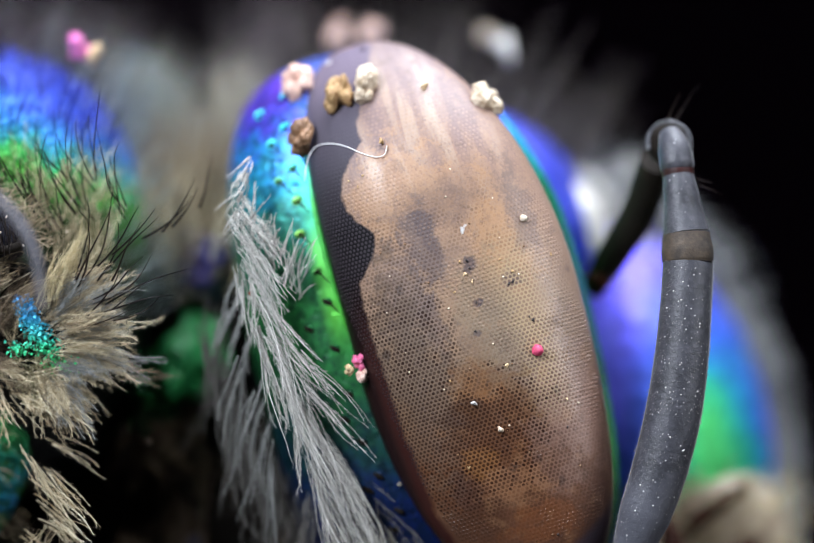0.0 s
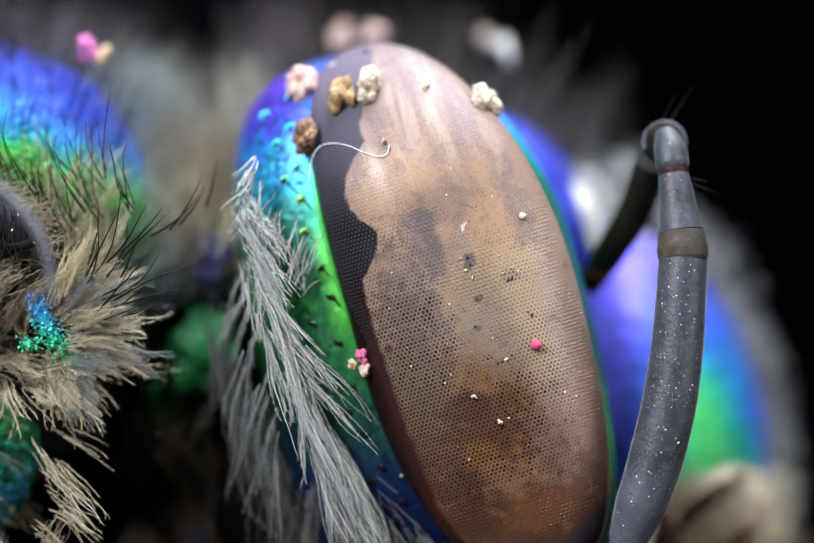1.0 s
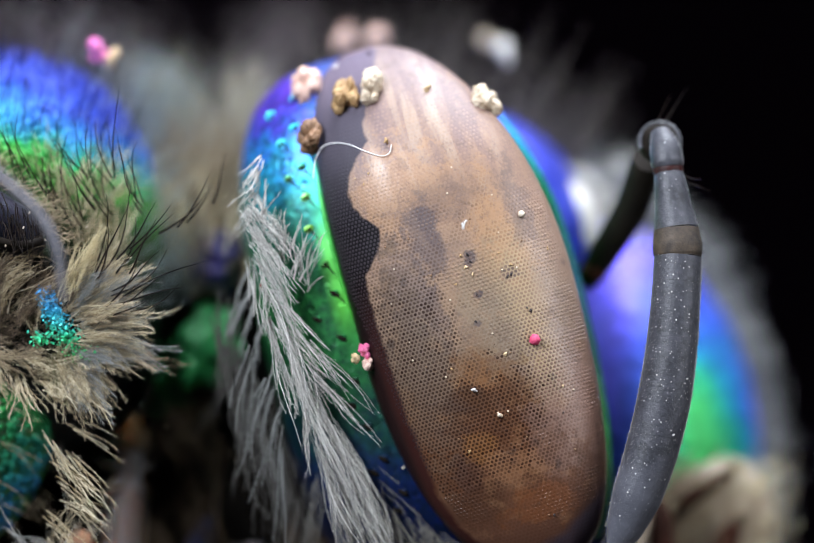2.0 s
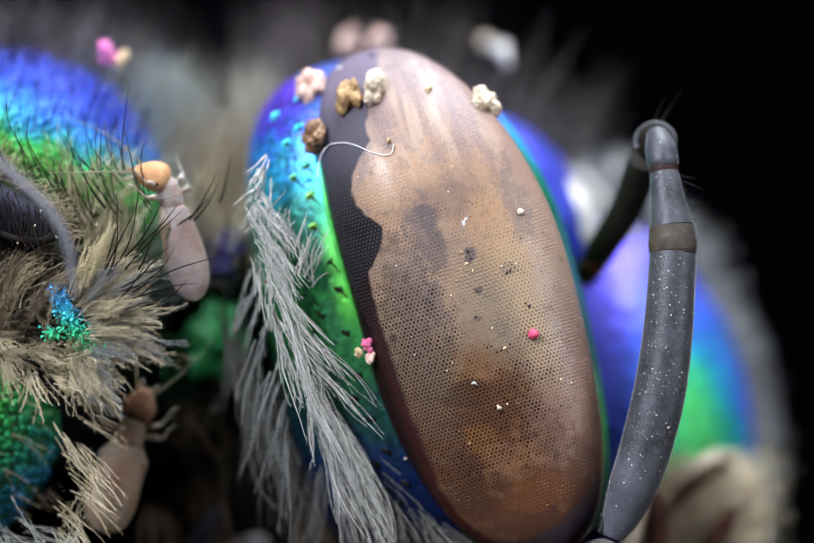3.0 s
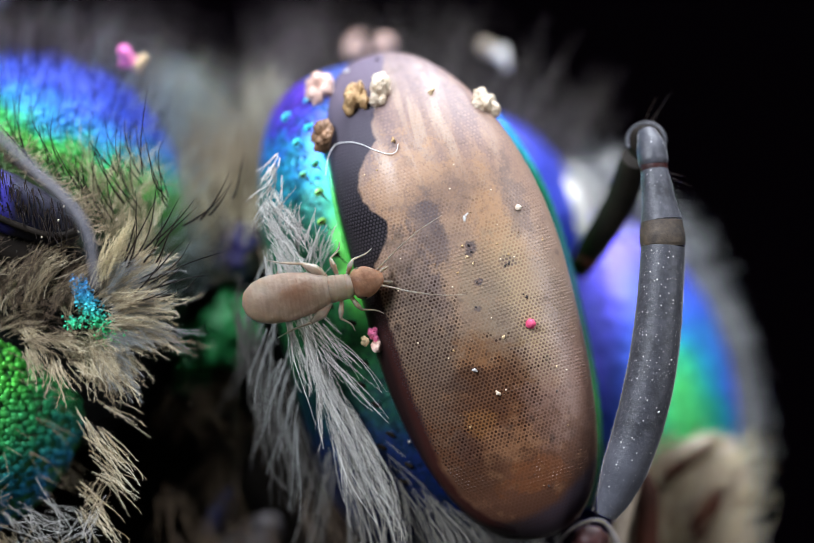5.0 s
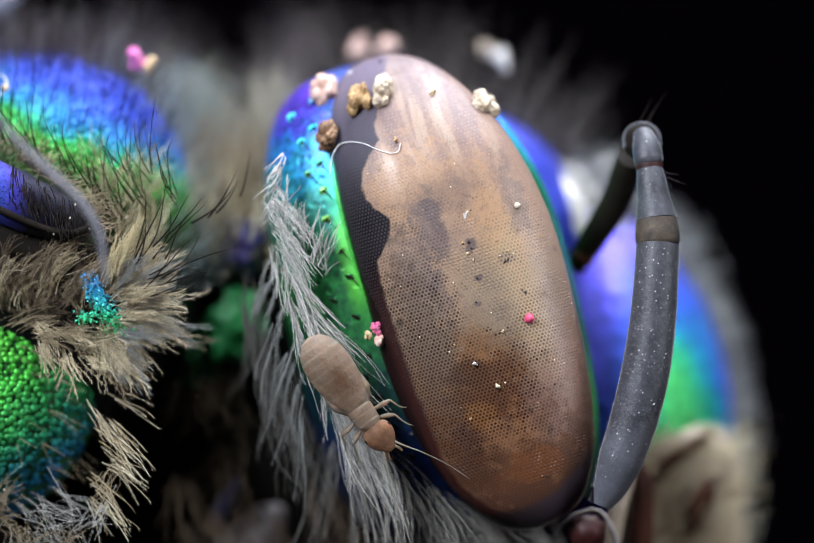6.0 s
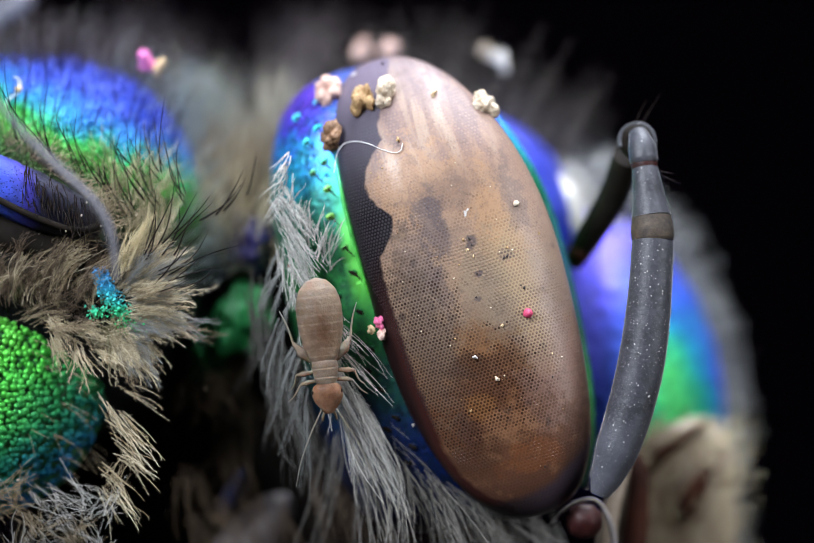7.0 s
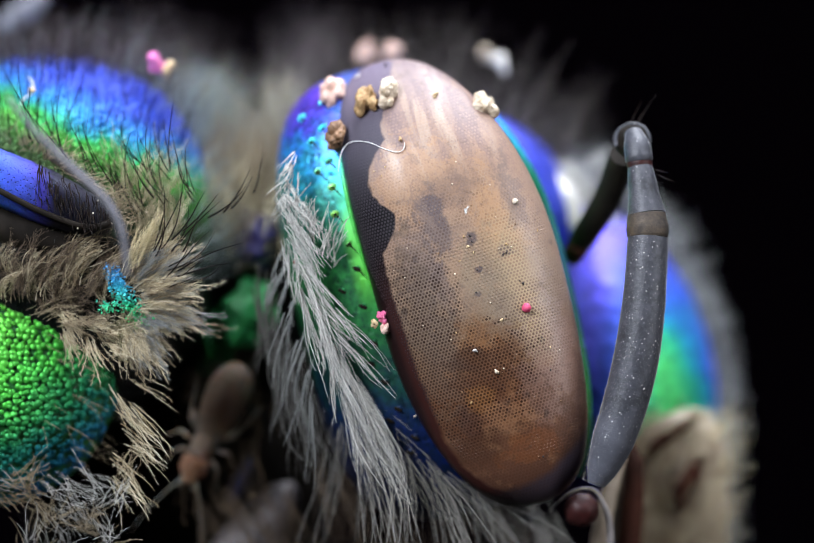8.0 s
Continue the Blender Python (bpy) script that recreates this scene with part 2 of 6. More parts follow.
def eye_colour(g):
    """The clouded skin of the compound eye: tan and grey patches, a dark hind margin with a wavy edge, brown below."""
    rel = g.vec("SUBTRACT", g.mm, (0.3649, 0.0, -0.0772))
    down = g.vec("DOT_PRODUCT", rel, (0.3, 0.0, -0.954))
    side = g.vec("DOT_PRODUCT", rel, (0.954, 0.0, 0.3))
    fine = g.noise(9, 6, 0.65)
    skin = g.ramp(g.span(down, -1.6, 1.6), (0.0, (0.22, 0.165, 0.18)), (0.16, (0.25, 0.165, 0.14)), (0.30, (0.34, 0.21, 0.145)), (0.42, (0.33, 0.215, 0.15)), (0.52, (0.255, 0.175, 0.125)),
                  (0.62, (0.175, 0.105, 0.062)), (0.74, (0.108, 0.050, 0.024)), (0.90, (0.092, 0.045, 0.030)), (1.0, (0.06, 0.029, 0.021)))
    # streaks down from the crown: lilac, and pale ones that paint the broken highlight
    lines = g.vec("ADD", g.vec("SCALE", (1.0, 0.0, 0.0), scale=g.math("MULTIPLY_ADD", down, -0.35, g.math("MULTIPLY", side, 7.0))), g.vec("SCALE", (0.0, 0.0, 1.0), scale=down))
    streak = g.noise(1.3, 4, 0.55, 0.3, at=lines)
    crown = g.span(down, -0.45, -0.9)
    skin = g.mix(g.math("MULTIPLY", g.span(streak, 0.50, 0.60, 0.0, 0.55), crown), skin, (0.17, 0.12, 0.135))
    skin = g.mix(g.math("MULTIPLY", g.span(streak, 0.46, 0.36, 0.0, 0.6), crown), skin, (0.42, 0.31, 0.24))
    # broad patches: bleached peach, grey where the lenses show, tan
    peach, grey, tan, mauve = (0.43, 0.245, 0.135), (0.135, 0.10, 0.10), (0.33, 0.21, 0.135), (0.24, 0.165, 0.15)
    for at, size, tone, weight in (
            ((-0.30, 0.35), (0.42, 0.20), peach, 0.75), ((-0.72, -0.10), (0.34, 0.30), peach, 0.6), ((-0.05, -0.05), (0.30, 0.11), tan, 0.6),
            ((-0.42, -0.05), (0.26, 0.12), grey, 0.8), ((-0.62, 0.06), (0.15, 0.30), grey, 0.45), ((-0.47, 0.50), (0.30, 0.09), grey, 0.65),
            ((-0.22, -0.24), (0.30, 0.17), grey, 0.55), ((-0.02, -0.14), (0.22, 0.08), grey, 0.6), ((0.15, 0.30), (0.30, 0.22), (0.215, 0.165, 0.135), 0.55),
            ((0.28, -0.30), (0.75, 0.20), (0.135, 0.092, 0.066), 0.75), ((0.10, 0.42), (0.42, 0.12), tan, 0.5), ((0.62, 0.46), (0.50, 0.22), mauve, 0.55),
            ((0.42, 0.0), (0.20, 0.17), (0.19, 0.080, 0.024), 0.6), ((0.62, 0.02), (0.21, 0.30), (0.080, 0.034, 0.015), 0.65), ((0.85, 0.30), (0.30, 0.16), (0.20, 0.135, 0.115), 0.5), ((0.92, -0.22), (0.16, 0.10), (0.065, 0.036, 0.030), 0.6), ((0.53, -0.12), (0.11, 0.18), (0.045, 0.019, 0.008), 0.5),
            ((0.80, -0.12), (0.10, 0.11), (0.19, 0.095, 0.035), 0.8), ((0.97, 0.02), (0.14, 0.20), (0.24, 0.135, 0.075), 0.6), ((1.10, -0.18), (0.14, 0.20), (0.060, 0.028, 0.016), 0.6),
            ((1.20, 0.14), (0.13, 0.24), (0.16, 0.062, 0.024), 0.6),
            ((-0.02, 0.18), (0.34, 0.20), (0.26, 0.195, 0.135), 0.6), ((-0.27, 0.16), (0.05, 0.045), (0.085, 0.066, 0.078), 0.8), ((-0.11, 0.34), (0.05, 0.06), (0.085, 0.066, 0.078), 0.7), ((-0.05, 0.14), (0.022, 0.03), (0.085, 0.066, 0.078), 0.9), ((0.11, 0.09), (0.022, 0.03), (0.085, 0.066, 0.078), 0.7), ((-0.54, -0.01), (0.2, 0.05), (0.085, 0.066, 0.078), 0.5)):
        skin = stain(g, down, side, at, size, skin, tone, weight)
    skin = g.mix(g.span(fine, 0.56, 0.70, 0.0, 0.5), skin, g.mix(g.span(down, -0.3, 0.5), (0.15, 0.10, 0.09), (0.06, 0.030, 0.018)))
    skin = g.mix(g.span(fine, 0.45, 0.32, 0.0, 0.35), skin, g.mix(g.span(down, -0.1, 0.6), (0.45, 0.29, 0.19), (0.27, 0.165, 0.10)))
    dusty = g.noise(34, 4, 0.7)
    skin = g.mix(g.span(dusty, 0.54, 0.66, 0.0, 0.45), skin, g.mix(g.span(down, -0.2, 0.5), (0.13, 0.09, 0.085), (0.05, 0.024, 0.014)))
    spots = g.math("MULTIPLY", g.span(g.cells(4.2), 0.15, 0.09), g.span(g.noise(14, 3), 0.45, 0.58))
    skin = g.mix(g.math("MULTIPLY", spots, 0.6), skin, (0.03, 0.022, 0.022))
    skin = g.mix(g.span(g.math("ADD", side, g.math("MULTIPLY", g.math("ABSOLUTE", down), 0.10)), 0.52, 0.70, 0.0, 0.5), skin, (0.25, 0.17, 0.15))
    # the dark margin: how far it reaches in from the hind edge, crown to chin
    edge = g.ramp(g.span(down, -1.62, 1.62), *[(0.5 + d / 3.24, (x + 0.6) / 0.7) for d, x in (
        (-1.55, 0.0), (-1.37, -0.09), (-1.18, -0.198), (-1.08, -0.205), (-1.0, -0.295), (-0.91, -0.366), (-0.83, -0.396), (-0.75, -0.397), (-0.68, -0.366), (-0.63, -0.32),
        (-0.58, -0.288), (-0.51, -0.297), (-0.45, -0.341), (-0.39, -0.395), (-0.34, -0.444), (-0.20, -0.468), (0.42, -0.468), (0.80, -0.442), (0.99, -0.428), (1.19, -0.367), (1.36, -0.25), (1.47, -0.10))])
    limit = g.span(edge, 0.0, 1.0, -0.6, 0.1)
    ragged = g.math("MULTIPLY_ADD", g.noise(12, 5, 0.65), 0.05, -0.025)
    dark = g.span(g.math("SUBTRACT", g.math("ADD", side, ragged), limit), -0.010, g.span(down, -0.4, 0.4, 0.008, 0.022), 1.0, 0.0)
    margin = g.ramp(g.span(down, -1.6, 1.6), (0.0, (0.17, 0.135, 0.185)), (0.12, (0.085, 0.075, 0.098)), (0.22, (0.052, 0.047, 0.058)), (0.34, (0.034, 0.030, 0.037)), (0.44, (0.016, 0.007, 0.007)), (0.58, (0.016, 0.006, 0.006)), (1.0, (0.018, 0.007, 0.006)))
    wine = g.math("MULTIPLY", g.span(g.math("SUBTRACT", limit, side), 0.075, 0.03), g.span(down, -0.45, -0.1))
    margin = g.mix(g.math("MULTIPLY", wine, 0.85), margin, (0.052, 0.014, 0.011))
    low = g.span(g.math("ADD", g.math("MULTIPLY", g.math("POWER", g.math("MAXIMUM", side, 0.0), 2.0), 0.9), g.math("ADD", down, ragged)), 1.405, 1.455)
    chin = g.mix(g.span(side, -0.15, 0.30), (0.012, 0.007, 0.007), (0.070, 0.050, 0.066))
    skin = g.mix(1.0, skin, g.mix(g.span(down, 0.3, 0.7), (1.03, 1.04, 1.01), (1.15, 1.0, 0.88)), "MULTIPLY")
    return g.mix(low, g.mix(dark, skin, margin), chin), down, side, dark, fine, g.math("MULTIPLY", g.span(streak, 0.40, 0.58), g.span(down, -0.3, -0.8))


def eye_materials():
    g = Graph("compound_eye_cuticle")
    colour, down, side, dark, fine, dull = eye_colour(g)
    colour = g.mix(g.math("MULTIPLY", dark, g.math("MULTIPLY", g.span(down, -1.0, -0.6, 0.0, 0.88), g.span(down, -0.3, 0.1, 1.0, 0.25))), colour, (0.003, 0.002, 0.003))
    # glints on the raised net towards the fore edge, put into a pale colour
    net = g.math("MULTIPLY", g.math("MULTIPLY", g.span(side, 0.22, 0.34), g.span(side, 0.52, 0.42)), g.math("MULTIPLY", g.span(down, -0.45, -0.2), g.span(down, 0.75, 0.4)))
    colour = g.mix(g.math("MULTIPLY", net, 0.6), colour, (0.50, 0.37, 0.21))
    g.set(Base_Color=colour, Roughness=g.math("MULTIPLY_ADD", dull, 0.15, g.span(fine, 0.3, 0.7, 0.30, 0.50)), Specular_IOR_Level=g.math("MULTIPLY", g.span(dull, 0.0, 1.0, 0.66, 0.36), g.span(dark, 0.0, 1.0, 1.0, 0.35)))
    g.bump(fine, 3)
    lens = Graph("compound_eye_facets")
    colour, down, side, dark, fine, dull = eye_colour(lens)
    # bare, dark lenses: a band along the hind edge, the burnt middle, loose patches; elsewhere the dried skin covers them
    patch = lens.span(lens.noise(4.6, 6, 0.78, 0.6), 0.46, 0.51)
    band = lens.math("MULTIPLY", lens.span(lens.math("ADD", side, lens.math("MULTIPLY", lens.noise(8, 6, 0.75), 0.9)), 0.46, 0.32), lens.span(down, -0.5, -0.15))
    mid = lens.math("MULTIPLY", patch, lens.math("MULTIPLY", lens.span(down, -0.8, -0.45, 0.0, 0.7), lens.span(side, 0.50, 0.28)))
    core = lens.math("SQRT", lens.math("ADD", lens.math("POWER", lens.math("DIVIDE", lens.math("ADD", down, 0.04), 0.42), 2.0), lens.math("POWER", lens.math("DIVIDE", lens.math("SUBTRACT", side, 0.17), 0.27), 2.0)))
    mid = lens.math("MULTIPLY", mid, lens.span(lens.math("ADD", core, lens.math("MULTIPLY_ADD", lens.noise(7.0, 5, 0.7), 1.0, -0.5)), 0.75, 1.1, 0.12, 0.8))
    burnt = lens.math("SQRT", lens.math("ADD", lens.math("POWER", lens.math("SUBTRACT", down, 0.62), 2.0), lens.math("POWER", lens.math("SUBTRACT", side, 0.02), 2.0)))
    burnt = lens.span(lens.math("ADD", burnt, lens.math("MULTIPLY_ADD", lens.noise(8.0, 6, 0.78), 1.3, -0.65)), 0.24, 0.28, 1.0, 0.0)
    bare = lens.math("MAXIMUM", lens.math("MAXIMUM", band, mid), burnt)
    bare = lens.math("MULTIPLY", bare, lens.math("MULTIPLY", lens.span(down, 1.22, 0.95), lens.span(lens.random(), 0.0, 1.0, 0.45, 1.0)))
    colour = lens.mix(lens.math("MULTIPLY", lens.math("SUBTRACT", 1.0, dark), lens.math("MULTIPLY", lens.random(), 0.3)), colour, lens.mix(lens.span(down, -0.3, 0.5), (0.44, 0.29, 0.2), (0.10, 0.05, 0.03)))
    colour = lens.mix(lens.math("MULTIPLY", bare, 0.95), colour, (0.018, 0.006, 0.004))
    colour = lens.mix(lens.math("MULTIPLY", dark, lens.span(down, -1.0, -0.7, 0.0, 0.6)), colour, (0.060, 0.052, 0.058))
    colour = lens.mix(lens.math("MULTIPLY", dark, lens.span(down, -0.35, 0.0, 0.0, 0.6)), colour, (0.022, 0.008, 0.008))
    lens.set(Base_Color=colour, Roughness=lens.span(fine, 0.3, 0.7, 0.28, 0.46), Specular_IOR_Level=lens.math("MULTIPLY", lens.span(down, -0.9, -0.2, 0.34, 0.45), lens.span(lens.math("MAXIMUM", dark, bare), 0.0, 1.0, 1.0, 0.35)))
    return g.material, lens.material


EYE, FACET = eye_materials()


def antenna_material():
    g = Graph("antenna_cuticle")
    n, f = g.noise(6, 5), g.noise(45, 3)
    colour = g.ramp(n, (0.3, (0.015, 0.016, 0.021)), (0.7, (0.056, 0.058, 0.072)))
    colour = g.mix(g.span(g.noise(28, 4), 0.45, 0.7, 0.0, 0.6), colour, (0.080, 0.080, 0.096))
    colour = g.mix(g.span(g.vec("DOT_PRODUCT", g.mm, (0, 0, 1)), -0.85, -1.4, 0.0, 0.6), colour, (0.17, 0.175, 0.21))
    dust = g.span(g.cells(30), 0.16, 0.08)
    colour = g.mix(g.math("MULTIPLY", dust, g.span(g.noise(3, 2), 0.45, 0.6)), colour, (0.6, 0.6, 0.62))
    g.set(Base_Color=colour, Roughness=0.5, Sheen_Weight=0.65, Sheen_Roughness=0.22)
    g.bump(g.math("ADD", f, n), 4.0)
    return g.material


ANTENNA = antenna_material()
IVORY = flat("ivory_cuticle", (0.15, 0.108, 0.074), (0.42, 0.345, 0.265), 4.0)
RUST = flat("rust_cuticle", (0.014, 0.005, 0.003), (0.055, 0.015, 0.008), 6.0, 0.75, gloss=0.12)
# dark cuticle; on the deep bodies its near black stands for shade
DARK = flat("dark_cuticle_and_shade", (0.006, 0.005, 0.004), (0.020, 0.015, 0.011), 5.0, 0.75, gloss=0.12)
PINK = flat("pink_pollen", (0.70, 0.07, 0.24), (0.92, 0.26, 0.45), 14, 0.6)
CRIMSON = flat("crimson_pollen", (0.50, 0.03, 0.09), (0.80, 0.10, 0.22), 14, 0.6)
BEIGE = flat("beige_pollen", (0.45, 0.28, 0.12), (0.80, 0.62, 0.38), 16, 0.6, 12)
TAN = flat("tan_pollen", (0.22, 0.11, 0.04), (0.62, 0.42, 0.20), 18, 0.6, 12)
CHALK = flat("chalk_white", (0.66, 0.63, 0.58), (0.90, 0.88, 0.84), 18, 0.6, 14)
PALE = flat("pale_pollen", (0.50, 0.36, 0.22), (0.86, 0.76, 0.62), 18, 0.6, 14)
SPECK = flat("grey_grain", (0.35, 0.33, 0.32), (0.7, 0.68, 0.66), 20, 0.4)
THREAD = flat("white_fibre", (0.7, 0.7, 0.7), (0.9, 0.9, 0.9), 20, 0.4)
VELVET = flat("black_velvet", (0.0016, 0.0008, 0.0016), (0.0024, 0.0013, 0.0026), 0.3, 0.95, 50, gloss=0.1)
LILAC = flat("lilac_skin", (0.10, 0.085, 0.09), (0.26, 0.235, 0.245), 6.0, 0.5)
DUN = flat("dun_cuticle", (0.14, 0.12, 0.12), (0.30, 0.27, 0.26), 8.0, 0.5)
DUSTY = flat("dusty_cuticle", (0.016, 0.014, 0.013), (0.085, 0.058, 0.036), 11.0, 0.7, 8)
INDIGO = flat("indigo_cuticle", (0.015, 0.01, 0.06), (0.05, 0.04, 0.16), 6.0, 0.4)
VELVET.node_tree.nodes["Principled BSDF"].inputs["Specular IOR Level"].default_value = 0.0
VEIN = flat("vein_cuticle", (0.13, 0.13, 0.15), (0.22, 0.22, 0.25), 8.0, 0.5)
LIME_RIM = chitin("lime_rim", (0, 0, 1), [(-1.3, (0.01, 0.06, 0.3)), (-0.7, (0.01, 0.22, 0.08)), (-0.1, (0.12, 0.75, 0.06)), (0.55, (0.16, 0.90, 0.22)), (0.9, (0.03, 0.55, 0.9))], pits=40, depth=2, rough=0.34, hole=0.2, metallic=0.4)
BLUSH = flat("blush_pollen", (0.58, 0.32, 0.25), (0.88, 0.66, 0.57), 10, 0.5)
UMBER = flat("umber_pollen", (0.10, 0.05, 0.025), (0.34, 0.19, 0.10), 12, 0.6)
OLIVE_SKIN = flat("olive_skin", (0.008, 0.05, 0.016), (0.03, 0.17, 0.04), 8, 0.45)
NECK_GREEN = flat("neck_green", (0.015, 0.15, 0.045), (0.06, 0.46, 0.14), 5, 0.4, 8)
SOOT = flat("dark_dirt", (0.010, 0.008, 0.008), (0.04, 0.03, 0.03), 20, 0.7)
RED = flat("red_brown_grain", (0.14, 0.03, 0.012), (0.30, 0.08, 0.04), 16, 0.5)
MAROON = flat("maroon_cuticle", (0.014, 0.004, 0.004), (0.045, 0.009, 0.008), 10, 0.55, gloss=0.3)
MAGENTA = flat("magenta_pollen", (0.75, 0.10, 0.42), (0.95, 0.34, 0.68), 10, 0.6)

# ---- mesh tools (plan units in, metres out) ----


def metres(pts):
    pts = np.asarray(pts, dtype=float)
    return np.stack([(pts[..., 0] - 784) * UNIT, pts[..., 2] * UNIT, (523 - pts[..., 1]) * UNIT], -1)


def from_arrays(name, verts, faces, smooth=True):
    """A mesh from an (n, 3) array in metres and an (m, 3) or (m, 4) array of faces."""
    me = bpy.data.meshes.new(name)
    n, m, k = len(verts), len(faces), faces.shape[1]
    me.vertices.add(n)
    me.vertices.foreach_set("co", np.ascontiguousarray(verts, dtype=np.float32).ravel())
    me.loops.add(m * k)
    me.loops.foreach_set("vertex_index", np.ascontiguousarray(faces, dtype=np.int32).ravel())
    me.polygons.add(m)
    me.polygons.foreach_set("loop_start", np.arange(0, m * k, k, dtype=np.int32))
    me.polygons.foreach_set("use_smooth", np.full(m, smooth))
    me.update(calc_edges=True)
    return me


def part(name, mesh, material, parent, label="", kind=""):
    """One mesh object under a thing or under a part."""
    if isinstance(mesh, bmesh.types.BMesh):
        bm, mesh = mesh, bpy.data.meshes.new(name)
        bm.to_mesh(mesh)
        bm.free()
        for p in mesh.polygons:
            p.use_smooth = True
    if not mesh.materials:
        mesh.materials.append(material)
    ob = new(name, mesh)
    ob.parent = parent
    return tagged(ob, label, kind=kind)


def grid_mesh(name, pts, ring=False, flip=False):
    """A smooth skin over an (r, c, 3) array of plan points, closed round if ring; its two ends are capped by fans."""
    r, c, _ = pts.shape
    verts = metres(pts).reshape(-1, 3)
    i, j = np.meshgrid(np.arange(r - 1), np.arange(c if ring else c - 1), indexing="ij")
    jn = (j + 1) % c
    quads = np.stack([i * c + j, i * c + jn, (i + 1) * c + jn, (i + 1) * c + j], -1).reshape(-1, 4)
    if ring:
        ends = metres(np.stack([pts[0].mean(0), pts[-1].mean(0)]))
        verts = np.concatenate([verts, ends, verts[:c], verts[-c:]])
        k, o = np.arange(c), r * c + 2
        a = np.stack([o + (k + 1) % c, o + k, np.full(c, r * c)], -1)
        b = np.stack([o + c + k, o + c + (k + 1) % c, np.full(c, r * c + 1)], -1)
        me = bpy.data.meshes.new(name)
        me.from_pydata(verts.tolist(), [], quads.tolist() + a.tolist() + b.tolist())
        me.polygons.foreach_set("use_smooth", np.full(len(me.polygons), True))
        me.update()
    else:
        me = from_arrays(name, verts, quads)
    bm = bmesh.new()
    bm.from_mesh(me)
    bmesh.ops.recalc_face_normals(bm, faces=bm.faces)
    bm.to_mesh(me)
    bm.free()
    return me


def blob(name, centre, radii, turn=0.0, power=2.0, rough=0.0, scale=60.0, rows=36, cols=48, shape=None):
    """A rounded body: three radii (along the turned u and v, and depth), lumpy by rough units."""
    th = np.linspace(0.02, math.pi - 0.02, rows)[:, None]
    ph = np.linspace(0, 2 * math.pi, cols, endpoint=False)[None, :]

    def pw(x):
        return np.sign(x) * np.abs(x) ** (2 / power)
    x, y, z = pw(np.sin(th)) * pw(np.cos(ph)), pw(np.cos(th)) + 0 * ph, pw(np.sin(th)) * pw(np.sin(ph))
    if shape:
        x, y, z = shape(x, y, z)
    a, b, d = x * radii[0], -y * radii[1], z * radii[2]
    c, s = math.cos(radians(turn)), math.sin(radians(turn))
    pts = np.stack([centre[0] + a * c - b * s, centre[1] + a * s + b * c, centre[2] + d], -1)
    if rough:
        n = np.stack([x, -y, z], -1)
        lump = np.array([[noise.noise(Vector(p) / scale) for p in row] for row in pts])
        pts = pts + n * lump[..., None] * rough
    return grid_mesh(name, pts, True)


def tube(name, path, radii, rows=28, cols=14, rings=(), flat=1.0):
    """A tapered tube along a smooth path of plan points, with small ring grooves."""
    path, radii = np.array(path, float), np.array(radii, float)
    t = np.linspace(0, 1, len(path))
    s = np.linspace(0, 1, rows)
    p = spline(path, s)
    r = np.interp(s, t, radii)
    for at, depth, width in rings:
        r = r * (1 - depth * np.exp(-((s - at) / width) ** 2))
    tan = np.gradient(p, axis=0)
    tan /= np.linalg.norm(tan, axis=1)[:, None]
    side = np.cross(tan, np.array([0, 0, 1.0]) if abs(tan[:, 2]).max() < 0.9 else np.array([1.0, 0.2, 0]))
    side /= np.linalg.norm(side, axis=1)[:, None]
    up = np.cross(side, tan)
    a = np.linspace(0, 2 * math.pi, cols, endpoint=False)
    pts = p[:, None] + r[:, None, None] * (np.cos(a)[None, :, None] * side[:, None] + flat * np.sin(a)[None, :, None] * up[:, None])
    return grid_mesh(name, pts, True)


def spline(path, s):
    """Catmull-Rom through the points, at parameters 0..1."""
    path = np.asarray(path, float)
    n = len(path) - 1
    x = np.clip(np.asarray(s) * n, 0, n - 1e-9)
    i = x.astype(int)
    f = (x - i)[:, None]
    ext = np.concatenate([[2 * path[0] - path[1]], path, [2 * path[-1] - path[-2]]])
    p0, p1, p2, p3 = ext[i], ext[i + 1], ext[i + 2], ext[i + 3]
    return 0.5 * (2 * p1 + (p2 - p0) * f + (2 * p0 - 5 * p1 + 4 * p2 - p3) * f ** 2 + (3 * p1 - p0 - 3 * p2 + p3) * f ** 3)


# ---- hair ----


def strands(rng, roots, ways, length, bend, knots=7, wave=0.04):
    """Curved strands: roots (n, 3), directions, lengths, and a bend vector that grows with the square of the way."""
    n = len(roots)
    ways = ways / np.linalg.norm(ways, axis=1)[:, None]
    s = np.linspace(0, 1, knots)[None, :, None]
    L = np.broadcast_to(np.asarray(length, float), (n,))[:, None, None]
    p = roots[:, None] + ways[:, None] * L * s + np.broadcast_to(bend, (n, 3))[:, None] * L * s ** 2
    phase, turn = rng.uniform(0, 6.28, (n, 1, 3)), rng.uniform(1.5, 5.0, (n, 1, 1))
    return p + wave * L * s * np.sin(phase + turn * s)


